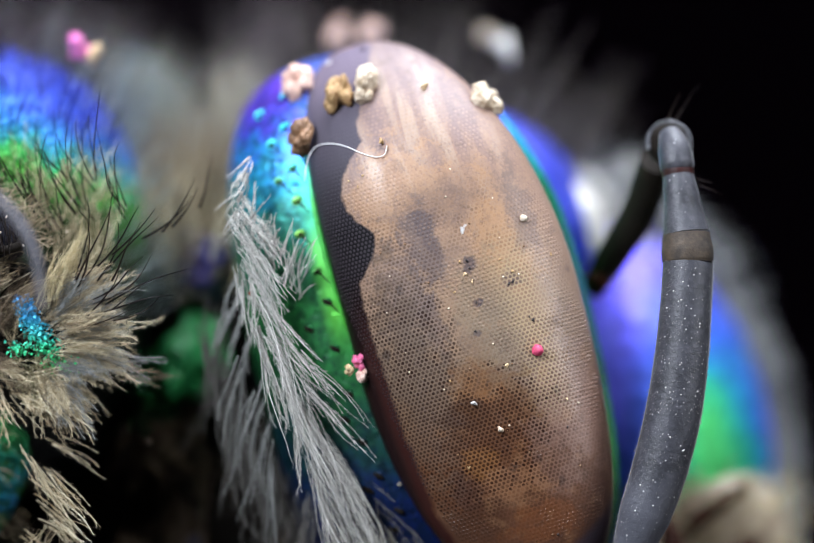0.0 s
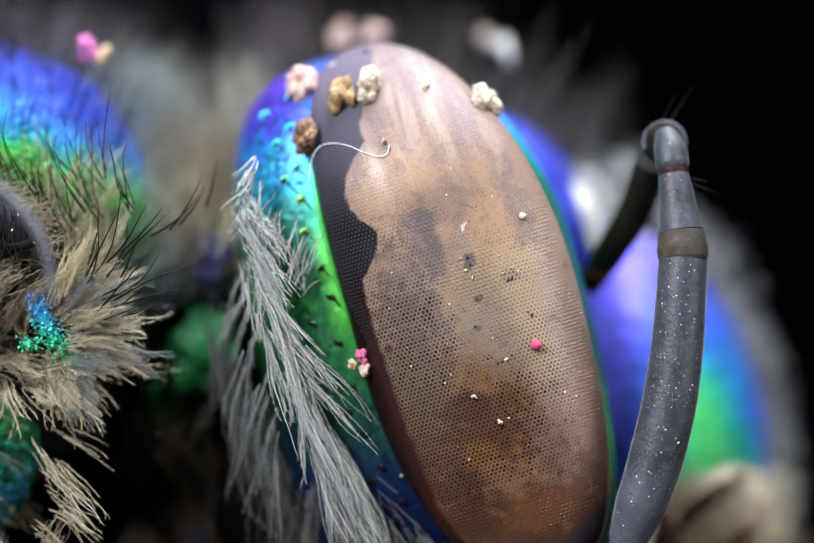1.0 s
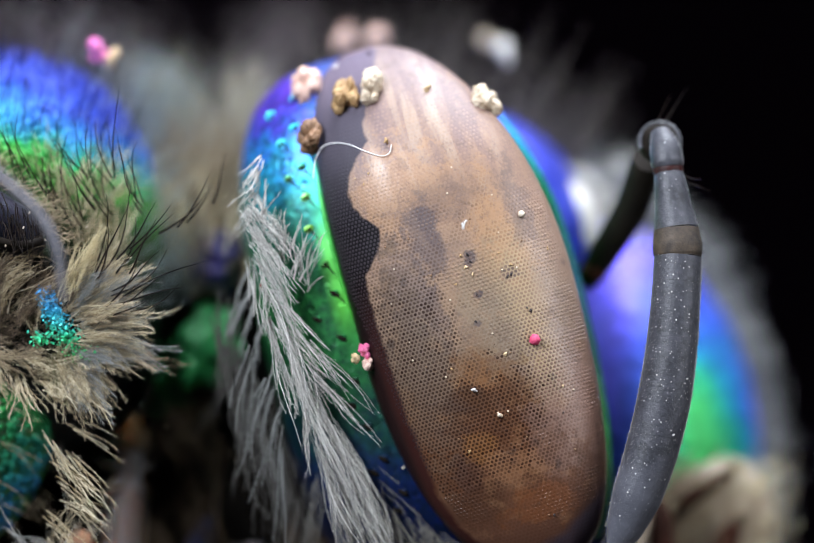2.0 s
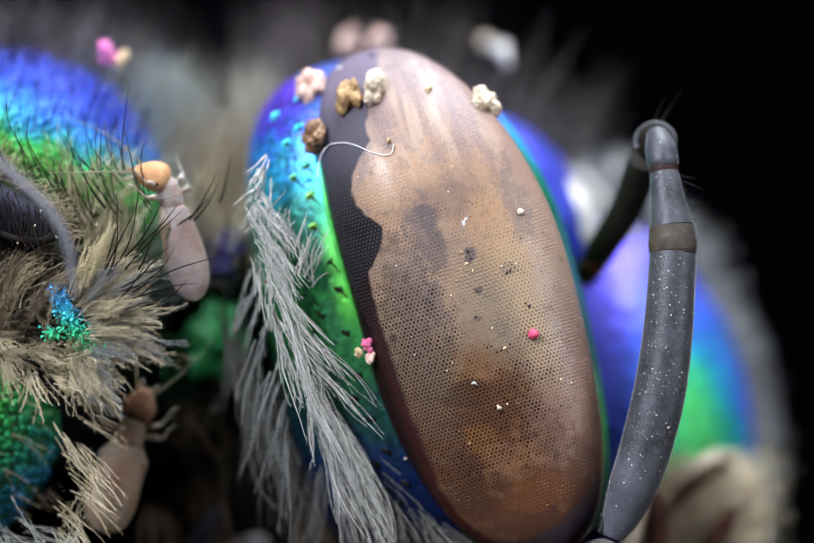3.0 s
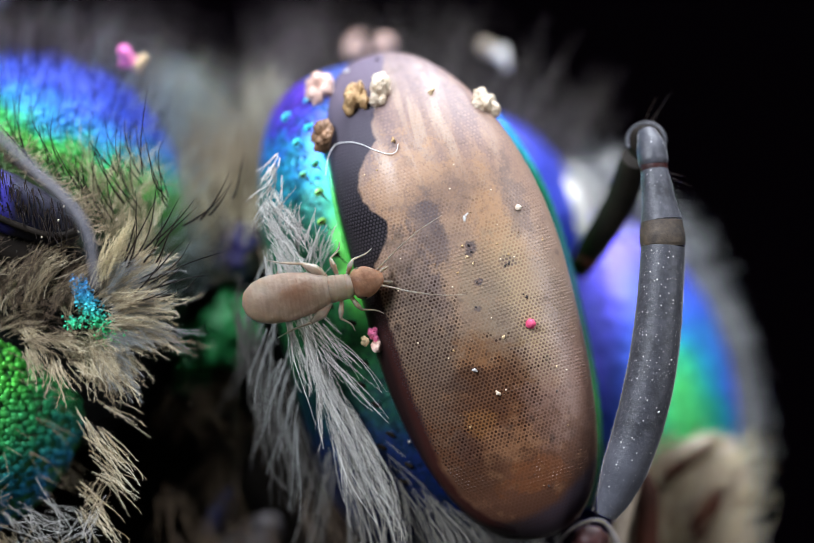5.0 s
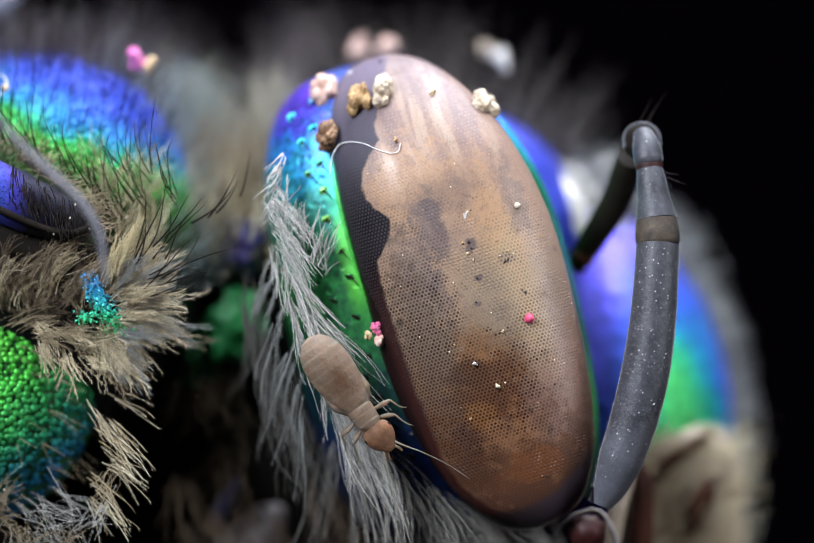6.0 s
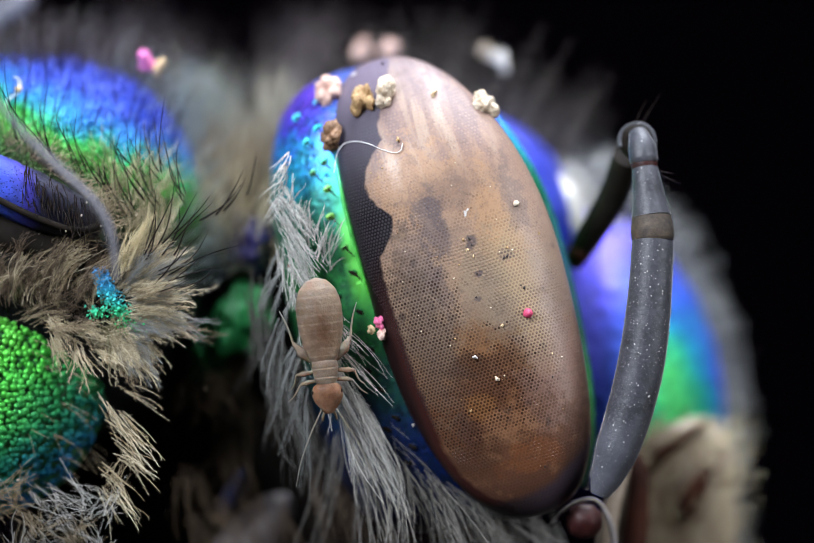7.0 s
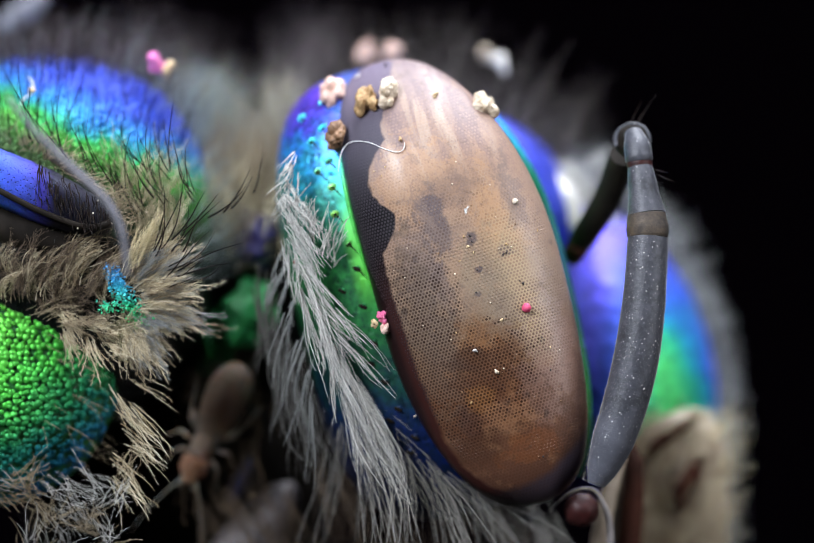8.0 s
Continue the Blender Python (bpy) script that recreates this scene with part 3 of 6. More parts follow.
def barbs(rng, lines, count, length, start=0.15, spread=0.55, knots=3):
    """Short side branches for plumose hairs."""
    n, k, _ = lines.shape
    s = np.linspace(start, 0.97, count)[None, :] + rng.uniform(-0.02, 0.02, (n, count))
    x = np.clip(s * (k - 1), 0, k - 1.001)
    i = x.astype(int)
    f = (x - i)[..., None]
    row = np.arange(n)[:, None]
    root = lines[row, i] * (1 - f) + lines[row, i + 1] * f
    tan = lines[row, i + 1] - lines[row, i]
    tan /= np.linalg.norm(tan, axis=-1)[..., None] + 1e-9
    off = rng.normal(0, 1, (n, count, 3))
    off -= tan * (off * tan).sum(-1)[..., None]
    off /= np.linalg.norm(off, axis=-1)[..., None] + 1e-9
    way = (tan + off * spread).reshape(-1, 3)
    L = (length * rng.uniform(0.6, 1.3, (n, count)) * (1.1 - 0.5 * s)).reshape(-1)
    return strands(rng, root.reshape(-1, 3), way, L, np.zeros(3), knots, 0.05)


def hair_mesh(name, groups, sides=3):
    """One mesh from groups of (lines, radius at the root, radius at the tip)."""
    all_v, all_f, base = [], [], 0
    for lines, r0, r1 in groups:
        n, k, _ = lines.shape
        tan = np.gradient(lines, axis=1)
        tan /= np.linalg.norm(tan, axis=-1)[..., None] + 1e-9
        ref = np.array([0.31, 0.17, 0.93])
        a = np.cross(tan, ref)
        a /= np.linalg.norm(a, axis=-1)[..., None] + 1e-9
        b = np.cross(tan, a)
        r = np.linspace(1, 0, k)[None, :, None] ** 0.8 * (r0 - r1) + r1
        ring = [lines + r * (math.cos(q) * a + math.sin(q) * b) for q in np.arange(sides) * 2 * math.pi / sides]
        all_v.append(np.stack(ring, 2).reshape(-1, 3))
        i, j, m = np.meshgrid(np.arange(n), np.arange(k - 1), np.arange(sides), indexing="ij")
        o = base + (i * k + j) * sides
        q = (m + 1) % sides
        all_f.append(np.stack([o + m, o + q, o + sides + q, o + sides + m], -1).reshape(-1, 4))
        base += n * k * sides
    return from_arrays(name, metres(np.concatenate(all_v)), np.concatenate(all_f))


def along(rng, path, n, jitter=(6, 6, 6)):
    """n scattered points along a path, and their parameters."""
    s = rng.uniform(0, 1, n)
    return spline(path, s) + rng.normal(0, 1, (n, 3)) * np.array(jitter), s


def over(rng, centre, radii, n, u=(-1, 1), v=(-1, 1)):
    """n points on the near half of an ellipsoid, within a range of its unit u and v, with normals."""
    x, y = [], []
    while len(x) < n:
        a, b = rng.uniform(*u), rng.uniform(*v)
        if a * a + b * b < 0.99:
            x.append(a), y.append(b)
    x, y = np.array(x), np.array(y)
    unit = np.stack([x, y, -np.sqrt(1 - x * x - y * y)], -1)
    nrm = unit / np.array(radii)
    return np.array(centre) + unit * np.array(radii), nrm / np.linalg.norm(nrm, axis=1)[:, None]


def clump(rng, ways, amount):
    return ways + rng.normal(0, amount, ways.shape)


# ---- the bee ----
bee = tagged(new("bee"), "dead orchid bee, metallic green and blue, dusted with pollen", "bee")
rng = np.random.default_rng(7)

# A shallow field: the lens stays focused on a pollen grain on the eye (set below).
cam.data.dof.use_dof = True
cam.data.dof.aperture_fstop = 125.0

# Head: capsule, face, eye. The eye's long axis leans 17.5 degrees.
AX, BX, MID = np.array([0.3, 0.954, 0.0]), np.array([0.954, -0.3, 0.0]), np.array([888.0, 545.0, 0.0])


def head_point(a, b, w):
    return MID + a[..., None] * AX + b[..., None] * BX + w[..., None] * np.array([0, 0, 1.0])


def eye_surface(a, q):
    """a: -1..1 down the long axis; q: -1..1 across, from the hind to the fore edge."""
    taper = np.clip(1 - np.abs(a) ** 2.2, 0, 1) ** (1 / 2.434)
    mid = 14.5 - 23 * a - 64.4 * np.clip(-a, 0, 1) ** 2 + 30.4 * np.clip(a, 0, 1) ** 2
    half = 183.2 * taper
    round_ = np.clip(1 - np.abs(q) ** 2.2, 0, 1) ** 0.5
    w = 20 - 98 * taper * round_ + 400 * np.clip(-a - 0.42, 0, 1) ** 2 + 45 * np.clip(a - 0.3, 0, 1) ** 2
    return head_point(a * np.where(a < 0, 462, 443.7) + 7.7, mid + half * q, w)


def eye_mesh():
    a = np.sin(np.linspace(-math.pi / 2, math.pi / 2, 110) * 0.999)
    q = np.sin(np.linspace(-math.pi / 2, math.pi / 2, 70))
    front = eye_surface(a[:, None] + 0 * q, q[None, :] + 0 * a[:, None])
    back = front.copy()[:, ::-1]
    back[..., 2] = np.maximum(back[..., 2] + 25, 60)
    return grid_mesh("compound_eye", np.concatenate([front, back[:, 1:-1]], 1), True)


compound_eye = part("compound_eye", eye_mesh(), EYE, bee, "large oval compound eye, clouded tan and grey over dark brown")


PITCH = 7.0


def facet_frames():
    """A hexagonal net of small lenses over the eye: centres and normals in plan units."""
    pitch, out = PITCH, []
    n_row = int(2 * 440 / (pitch * 0.866))
    for i in range(n_row):
        a = -0.985 + 1.93 * (i + 0.5) / n_row
        arc = np.linspace(-1, 1, 400)
        line = eye_surface(np.full(400, a), np.sin(arc * math.pi / 2))
        step = np.concatenate([[0], np.cumsum(np.linalg.norm(np.diff(line, axis=0), axis=1))])
        middle = np.interp(0.0, arc, step)
        k = np.arange(-75, 76)
        place = middle + (k + 0.5 * (i % 2)) * pitch
        place = place[(place > 0) & (place < step[-1])]
        q = np.sin(np.interp(place, step, arc) * math.pi / 2)
        q = q[(q < 0.985) & (q > np.interp(a, [-0.2, 0.1, 0.8, 1.0], [-0.985, -0.86, -0.80, -0.7]))]
        if not len(q):
            continue
        aa = np.full(len(q), a)
        p = eye_surface(aa, q)
        du = eye_surface(aa, q + 0.004) - eye_surface(aa, q - 0.004)
        dv = eye_surface(aa + 0.002, q) - eye_surface(aa - 0.002, q)
        n = np.cross(du, dv)
        n /= np.linalg.norm(n, axis=1)[:, None]
        n *= -np.sign(n[:, 2:3])
        du /= np.linalg.norm(du, axis=1)[:, None]
        out.append(np.concatenate([p, n, du], 1))
    return np.concatenate(out), pitch


def facets():
    data, pitch = facet_frames()
    p, n, x = data[:, :3], data[:, 3:6], data[:, 6:9]
    y = np.cross(n, x)
    ang = np.radians(np.arange(6) * 60 + 30)
    low, top = 0.40 * pitch, 0.31 * pitch

    lift = np.array([noise.noise(Vector(q) / 75) + 0.6 * noise.noise(Vector(q) / 28) for q in p])
    hind = np.clip(-((p - MID) @ BX) / 110, 0, 1)
    tall = (np.clip((p[:, 1] - 260) / 260, 0.1, 1.0) * np.clip(0.35 + 1.6 * lift + 0.7 * hind, 0.12, 1.0) * np.clip((930 - p[:, 1]) / 130, 0.15, 1.0))[:, None]

    def ring(r, h):
        return np.stack([p + n * h * tall + r * (math.cos(q) * x + math.sin(q) * y) for q in ang], 1)
    verts = np.concatenate([ring(low, -0.4), ring(top, 0.6), (p + n * 1.0 * tall)[:, None]], 1)
    k = np.arange(6)
    skirt = np.stack([k, (k + 1) % 6, 6 + (k + 1) % 6, 6 + k], -1)
    cap = np.stack([6 + k, 6 + (k + 1) % 6, np.full(6, 12)], -1)
    faces = np.concatenate([np.stack([skirt[:, 0], skirt[:, 1], skirt[:, 2]], -1), np.stack([skirt[:, 0], skirt[:, 2], skirt[:, 3]], -1), cap])
    # those in a stretch at the lower middle are pieces of their own
    near = (np.abs(p[:, 0] - 880) < 74) & (np.abs(p[:, 1] - 720) < 54)
    rest = np.where(~near)[0]
    me = from_arrays("lens_field", metres(verts[rest]).reshape(-1, 3), (faces[None] + 13 * np.arange(len(rest))[:, None, None]).reshape(-1, 3), False)
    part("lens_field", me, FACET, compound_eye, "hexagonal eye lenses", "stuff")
    for i in np.where(near)[0]:
        me = from_arrays("facet", metres(verts[i]), faces, False)
        part("facet", me, FACET, compound_eye)


facets()

HEAD_MID, HEAD_RADII = (800, 560, 266), (232, 440, 240)
part("head_capsule", blob("head_capsule", HEAD_MID, HEAD_RADII, -12, 3.2, 2, 50, 60, 80,
     lambda x, y, z: (np.where((x > 0) & (y > 0), x * (1 - 0.3 * np.clip(y, 0, 1) ** 3), x), y, z)), CHEEK, bee, "metallic cheek and crown, violet to green")
part("brow", blob("brow", (990, 352, 540), (165, 92, 160), 48, 2.0, 6, 60), FACE, bee, "blue brow beyond the eye")
part("face", blob("face", (1190, 715, 640), (188, 320, 260), -14, 2.0, 6, 60), FACE_METAL, bee, "blue and green metallic face")
part("face_mark", blob("face_mark", (1088, 388, 470), (30, 60, 30), -22, 2.0, 8, 20, 18, 24), CHALK, bee, "white mark on the face")


def clypeus():
    shield = part("clypeus", blob("clypeus", (1286, 985, 480), (122, 198, 100), 2, 3.2, 8, 30), IVORY, bee, "ivory mouth shield with brown stripes")
    part("stripe", tube("stripe", [(1240, 900, 390), (1265, 862, 370), (1310, 828, 375), (1352, 800, 410)], [8, 13, 12, 7], 20, 12), RUST, shield, "brown stripe")
    part("stripe", tube("stripe", [(1355, 880, 366), (1335, 920, 360), (1312, 965, 362), (1318, 985, 366)], [7, 19, 20, 9], 24, 12), RUST, shield, "brown oval stripe")


clypeus()
part("mandible", blob("mandible", (1120, 983, 70), (34, 34, 30), 20, 2.0, 4, 15, 18, 24), MAROON, bee, "dark red mandible joint")
part("mandible_rim", tube("mandible_rim", [(1175, 1120, 110), (1176, 1020, 100), (1160, 965, 85), (1135, 942, 80), (1095, 952, 80), (1060, 985, 90)], [9, 7, 4.5, 3.5, 3, 2], 30, 14), DUN, bee, "pale rim of the cheek below the antenna")
part("cheek_fold", tube("cheek_fold", [(1150, 1120, 190), (1158, 1040, 185), (1172, 960, 190), (1196, 890, 210), (1206, 850, 230)], [20, 20, 17, 11, 4]), IVORY, bee, "pale fold of the cheek beside the mandible")
part("brown_stripe", tube("brown_stripe", [(1205, 1120, 300), (1218, 1000, 310), (1224, 900, 320), (1218, 860, 330)], [26, 24, 19, 8]), RUST, bee, "dark brown cheek stripe")


def orbit():
    """The fine metallic rim round the fore edge of the eye."""
    a = np.linspace(-0.66, 0.93, 40)
    p = eye_surface(a, np.full(40, 0.998)) + np.array([-2.0, 0.0, 150.0])
    return tube("eye_rim", p, np.interp(a, [-0.66, -0.3, 0.2, 0.93], [14.0, 15.0, 13.0, 11.0]), 90, 10)


part("eye_rim", orbit(), EYE_RIM, bee, "thin teal rim of the eye")


def hind_rim():
    a = np.linspace(-0.73, -0.10, 40)
    r = np.interp(a, [-0.73, -0.6, -0.45, -0.25, -0.10], [2.5, 4.0, 4.5, 3.5, 0.8])
    p = eye_surface(a, np.full(40, -0.999)) + np.stack([-0.9 * r, 0.2 * r, 8.0 + 0 * r], -1)
    return tube("hind_rim", p, r, 90, 12)


part("hind_rim", hind_rim(), LIME_RIM, bee, "bright green rim behind the eye")


def on_cheek(u, v):
    """The depth of the cheek's surface at a plan point."""
    c, s = math.cos(radians(-12)), math.sin(radians(-12))
    du, dv = u - HEAD_MID[0], v - HEAD_MID[1]
    x, y = (du * c + dv * s) / HEAD_RADII[0], (-du * s + dv * c) / HEAD_RADII[1]
    rest = max(1 - (abs(x) ** 3.2 + abs(y) ** 3.2), 0.0)
    return HEAD_MID[2] - HEAD_RADII[2] * rest ** (1 / 3.2)


for u, v in ((622, 197), (583, 227), (622, 247), (600, 272), (633, 310), (640, 360), (645, 412), (612, 330), (688, 517), (672, 470), (660, 560),
             (700, 590), (720, 660), (742, 735), (715, 700), (768, 788), (752, 810), (800, 842), (790, 870)):
    d = on_cheek(u, v)
    big = 1.35 if v < 260 else 1.1 if v < 420 else 0.9
    pit = part("bristle_pit", blob("bristle_pit", (u, v, d - 1.0), (8.0 * big, 5.8 * big, 2.0), -28, 2.0, 1.5, 8, 12, 16), PIT, bee, "bright dimple on the cheek")
    part("slit", blob("slit", (u - 1, v + 1, d - 2.5), (5.0, 2.2, 1.6) if v < 500 else (9.5, 4.0, 1.4), -38 if v < 500 else 24, 2.0, 0.8, 6, 8, 10), DARK, pit, "dark slit of the dimple")
    if v > 540:
        continue
    part("bristle", tube("bristle", [(u, v, d), (u + 7, v + 7, d - 12), (u + 18, v + 18, d - 20)], [1.8, 1.2, 0.4], 8, 6), BLACK_HAIR, pit, "short black bristle")


def antenna():
    part("scape", tube("scape", [(1100, 500, 280), (1130, 450, 250), (1172, 380, 190), (1200, 300, 110)], [18, 25, 27, 26], 26, 16), DARK, bee, "dark lower stalk of the antenna")
    part("scape_base", blob("scape_base", (1112, 482, 262), (22, 20, 22), 0, 2, 2, 12, 16, 20), RUST, bee, "reddish foot of the antenna")
    base = part("pedicel", blob("pedicel", (1219, 272, 70), (34, 33, 32), 0, 2.2, 2, 12, 24, 30), DARK, bee, "ball joint of the antenna")
    part("socket_rim", tube("socket_rim", [(1219 + 33 * math.cos(q), 270 + 32 * math.sin(q), 52 - 12 * math.sin(q)) for q in np.radians(np.arange(-200, 21, 20))], [3.6] * 12, 40, 10), ANTENNA, base, "grey rim of the joint")
    part("joint_segment", tube("joint_segment", [(1220, 256, 40), (1227, 280, 20), (1231, 306, 10), (1232, 314, 8)], [17, 26, 27, 22], 24, 26), ANTENNA, bee)
    part("dark_ring", tube("dark_ring", [(1231, 306, 11), (1232, 318, 8), (1233, 328, 5)], [24, 25, 23], 10, 24), MAROON, bee, "dark ring of the antenna")
    part("cone_segment", tube("cone_segment", [(1233, 323, 4), (1236, 345, -2), (1240, 375, -8), (1245, 412, -14)], [24, 27, 30, 37], 24, 28), ANTENNA, bee)
    part("ring_segment", tube("ring_segment", [(1245, 413, -14), (1247, 440, -18), (1248, 458, -20)], [37, 41, 40], 20, 28, [(0.97, 0.04, 0.05)]), DUSTY, bee, "dusty brown ring of the antenna")
    line = np.array([(1248, 458, -20), (1244, 530, -30), (1237, 610, -36), (1225, 690, -40), (1206, 770, -40), (1180, 850, -36), (1148, 932, -20)])
    wide = np.array([39.5, 40.5, 42.5, 44, 44, 41, 25])
    cut = [0.0, 0.10, 0.31, 0.62, 1.0]
    for i in range(4):
        s = np.linspace(cut[i] - 0.008 * (i > 0), cut[i + 1], 8)
        r = np.interp(s, np.linspace(0, 1, 7), wide)
        r[0] *= 0.985 if i else 1
        if i == 3:
            r[-2:] *= (0.99, 0.72)
        part("flagellum_segment", tube("flagellum_segment", spline(line, s), r, 30, 36), ANTENNA, bee, "grey dusty antenna segment")
    n = 3200
    t = rng.uniform(0, 1, n)
    c, rad = spline(line, t), np.interp(t, np.linspace(0, 1, 7), wide)
    q = rng.uniform(0, 2 * math.pi, n)
    out = np.stack([np.cos(q), 0.2 * np.cos(q), np.sin(q)], -1)
    way = out + np.array([-0.15, 0.8, 0])
    down = [(strands(rng, c + out * rad[:, None] * 0.98, way, 3.2 * rng.uniform(0.5, 1.5, n), np.zeros(3), 3), 0.26, 0.10)]
    part("antenna_down", hair_mesh("antenna_down", down), GREY_HAIR, bee, "fine grey down on the antenna", "stuff")
    tip = np.array([(1215, 240, 70), (1225, 240, 70), (1262, 335, 20), (1255, 325, 20), (1232, 236, 70)])
    way = np.array([(0.3, -1, 0), (0.5, -1, 0), (1, 0.5, 0), (1, 0.3, 0.1), (0.45, -1, 0.1)], float)
    part("antenna_bristles", hair_mesh("antenna_bristles", [(strands(rng, tip, way, np.array([50, 42, 34, 26, 60]), np.array([0.2, 0, 0.2]), 6), 1.5, 0.4)]), BLACK_HAIR, bee, "sparse bristles at the joint", "stuff")
    spots = rng.beta(1.0, 1.6, 75) * 0.98
    c = spline(line, spots)
    rad = np.interp(spots, np.linspace(0, 1, 7), wide)
    across = rng.uniform(-0.9, 0.95, 75)
    return c + np.stack([rad * across * 0.98, rad * across * 0.18, -rad * np.sqrt(1 - across ** 2)], -1)


dust_points = antenna()

# Thorax.
part("thorax", blob("thorax", (85, 472, 432), (333, 368, 420), 0, 2.25, 6, 60, 60, 80), THORAX, bee, "domed thorax, blue to green metal")
part("pleuron", blob("pleuron", (-40, 722, 205), (266, 256, 196), 0, 2.0, 2, 40, 60, 80), OLIVE_SKIN, bee, "green dimpled side plate of the thorax")
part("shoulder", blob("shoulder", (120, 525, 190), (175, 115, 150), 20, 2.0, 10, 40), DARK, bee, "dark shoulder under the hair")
# near-black bodies down to the neck: shade of hollow and gap painted on
part("cavity_shade", blob("cavity_shade", (75, 452, 140), (205, 66, 150), 18, 2.2, 6, 40), DARK, bee, "near-black body in place of the shaded hollow under the wing root")
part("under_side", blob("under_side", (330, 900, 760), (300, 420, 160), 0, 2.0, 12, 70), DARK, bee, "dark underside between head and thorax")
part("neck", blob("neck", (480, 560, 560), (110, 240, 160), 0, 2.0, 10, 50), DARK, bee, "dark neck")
part("neck_plate", blob("neck_plate", (476, 600, 330), (52, 70, 40), 25, 2.0, 26, 32, 24, 30), NECK_GREEN, bee, "green plate of the neck")
part("neck_plate", blob("neck_plate", (490, 455, 330), (38, 60, 40), -10, 2.0, 26, 32, 24, 30), INDIGO, bee, "dark violet plate of the neck")
part("neck_plate", blob("neck_plate", (405, 650, 400), (40, 60, 30), -15, 2.0, 26, 32, 24, 30), NECK_GREEN, bee, "green plate of the neck")
part("leg_plate", blob("leg_plate", (462, 930, 330), (18, 50, 30), 28, 2.0, 5, 30, 24, 30), CHEEK, bee, "blue plate of the leg")
tegula = part("tegula", blob("tegula", (48, 362, 0), (185, 52, 60), 24, 2.4, 3, 30, 40, 50), TEGULA, bee, "glossy blue wing-root plate with a black tip")
part("tegula_lip", tube("tegula_lip", [(-40, 345, -45), (20, 378, -60), (90, 412, -62), (160, 436, -55), (205, 432, -40), (215, 405, -30)], [5, 6, 6, 6, 7, 5], 50, 12), DARK, bee, "black lower lip of the wing-root plate")
part("tegula_rim", tube("tegula_rim", [(20, 262, 90), (90, 300, 50), (160, 345, 20), (215, 400, 0), (240, 460, 10), (245, 520, 30)], [5, 8, 9, 9, 8, 5], 50, 16), DUSTY, bee, "dull grey-brown rim behind the wing root")
part("wing_vein", tube("wing_vein", [(20, 190, -440), (80, 262, -440), (150, 330, -435), (210, 390, -425), (240, 450, -415), (248, 530, -400)], [4, 6, 7.5, 8, 7, 4], 50, 12), VEIN, bee, "grey out-of-focus wing vein")


def domes(centres, normals, size, rng, squash=0.6, tilt=0.25):
    """Many small rounded granules, each leaning its own way."""
    n = len(centres)
    nrm = normals + rng.normal(0, tilt, (n, 3))
    nrm /= np.linalg.norm(nrm, axis=1)[:, None]
    x = np.cross(nrm, np.array([0.2, 0.9, 0.35]))
    x /= np.linalg.norm(x, axis=1)[:, None]
    y = np.cross(nrm, x)
    r = (size * rng.uniform(0.62, 1.3, n))[:, None, None]
    rings = []
    for rad, h in ((1.0, -0.2), (0.82, 0.55), (0.42, 0.92)):
        ang = np.arange(8) * math.pi / 4
        rings.append(centres[:, None] + r * (rad * (np.cos(ang)[None, :, None] * x[:, None] + np.sin(ang)[None, :, None] * y[:, None]) + squash * h * nrm[:, None]))
    verts = np.concatenate([*rings, centres[:, None] + r * squash * nrm[:, None]], 1)
    k = np.arange(8)
    f = []
    for a in (0, 8):
        f += [np.stack([a + k, a + (k + 1) % 8, a + 8 + (k + 1) % 8], -1), np.stack([a + k, a + 8 + (k + 1) % 8, a + 8 + k], -1)]
    f.append(np.stack([16 + k, 16 + (k + 1) % 8, np.full(8, 24)], -1))
    f = np.concatenate(f)
    return metres(verts).reshape(-1, 3), (f[None] + 25 * np.arange(n)[:, None, None]).reshape(-1, 3)


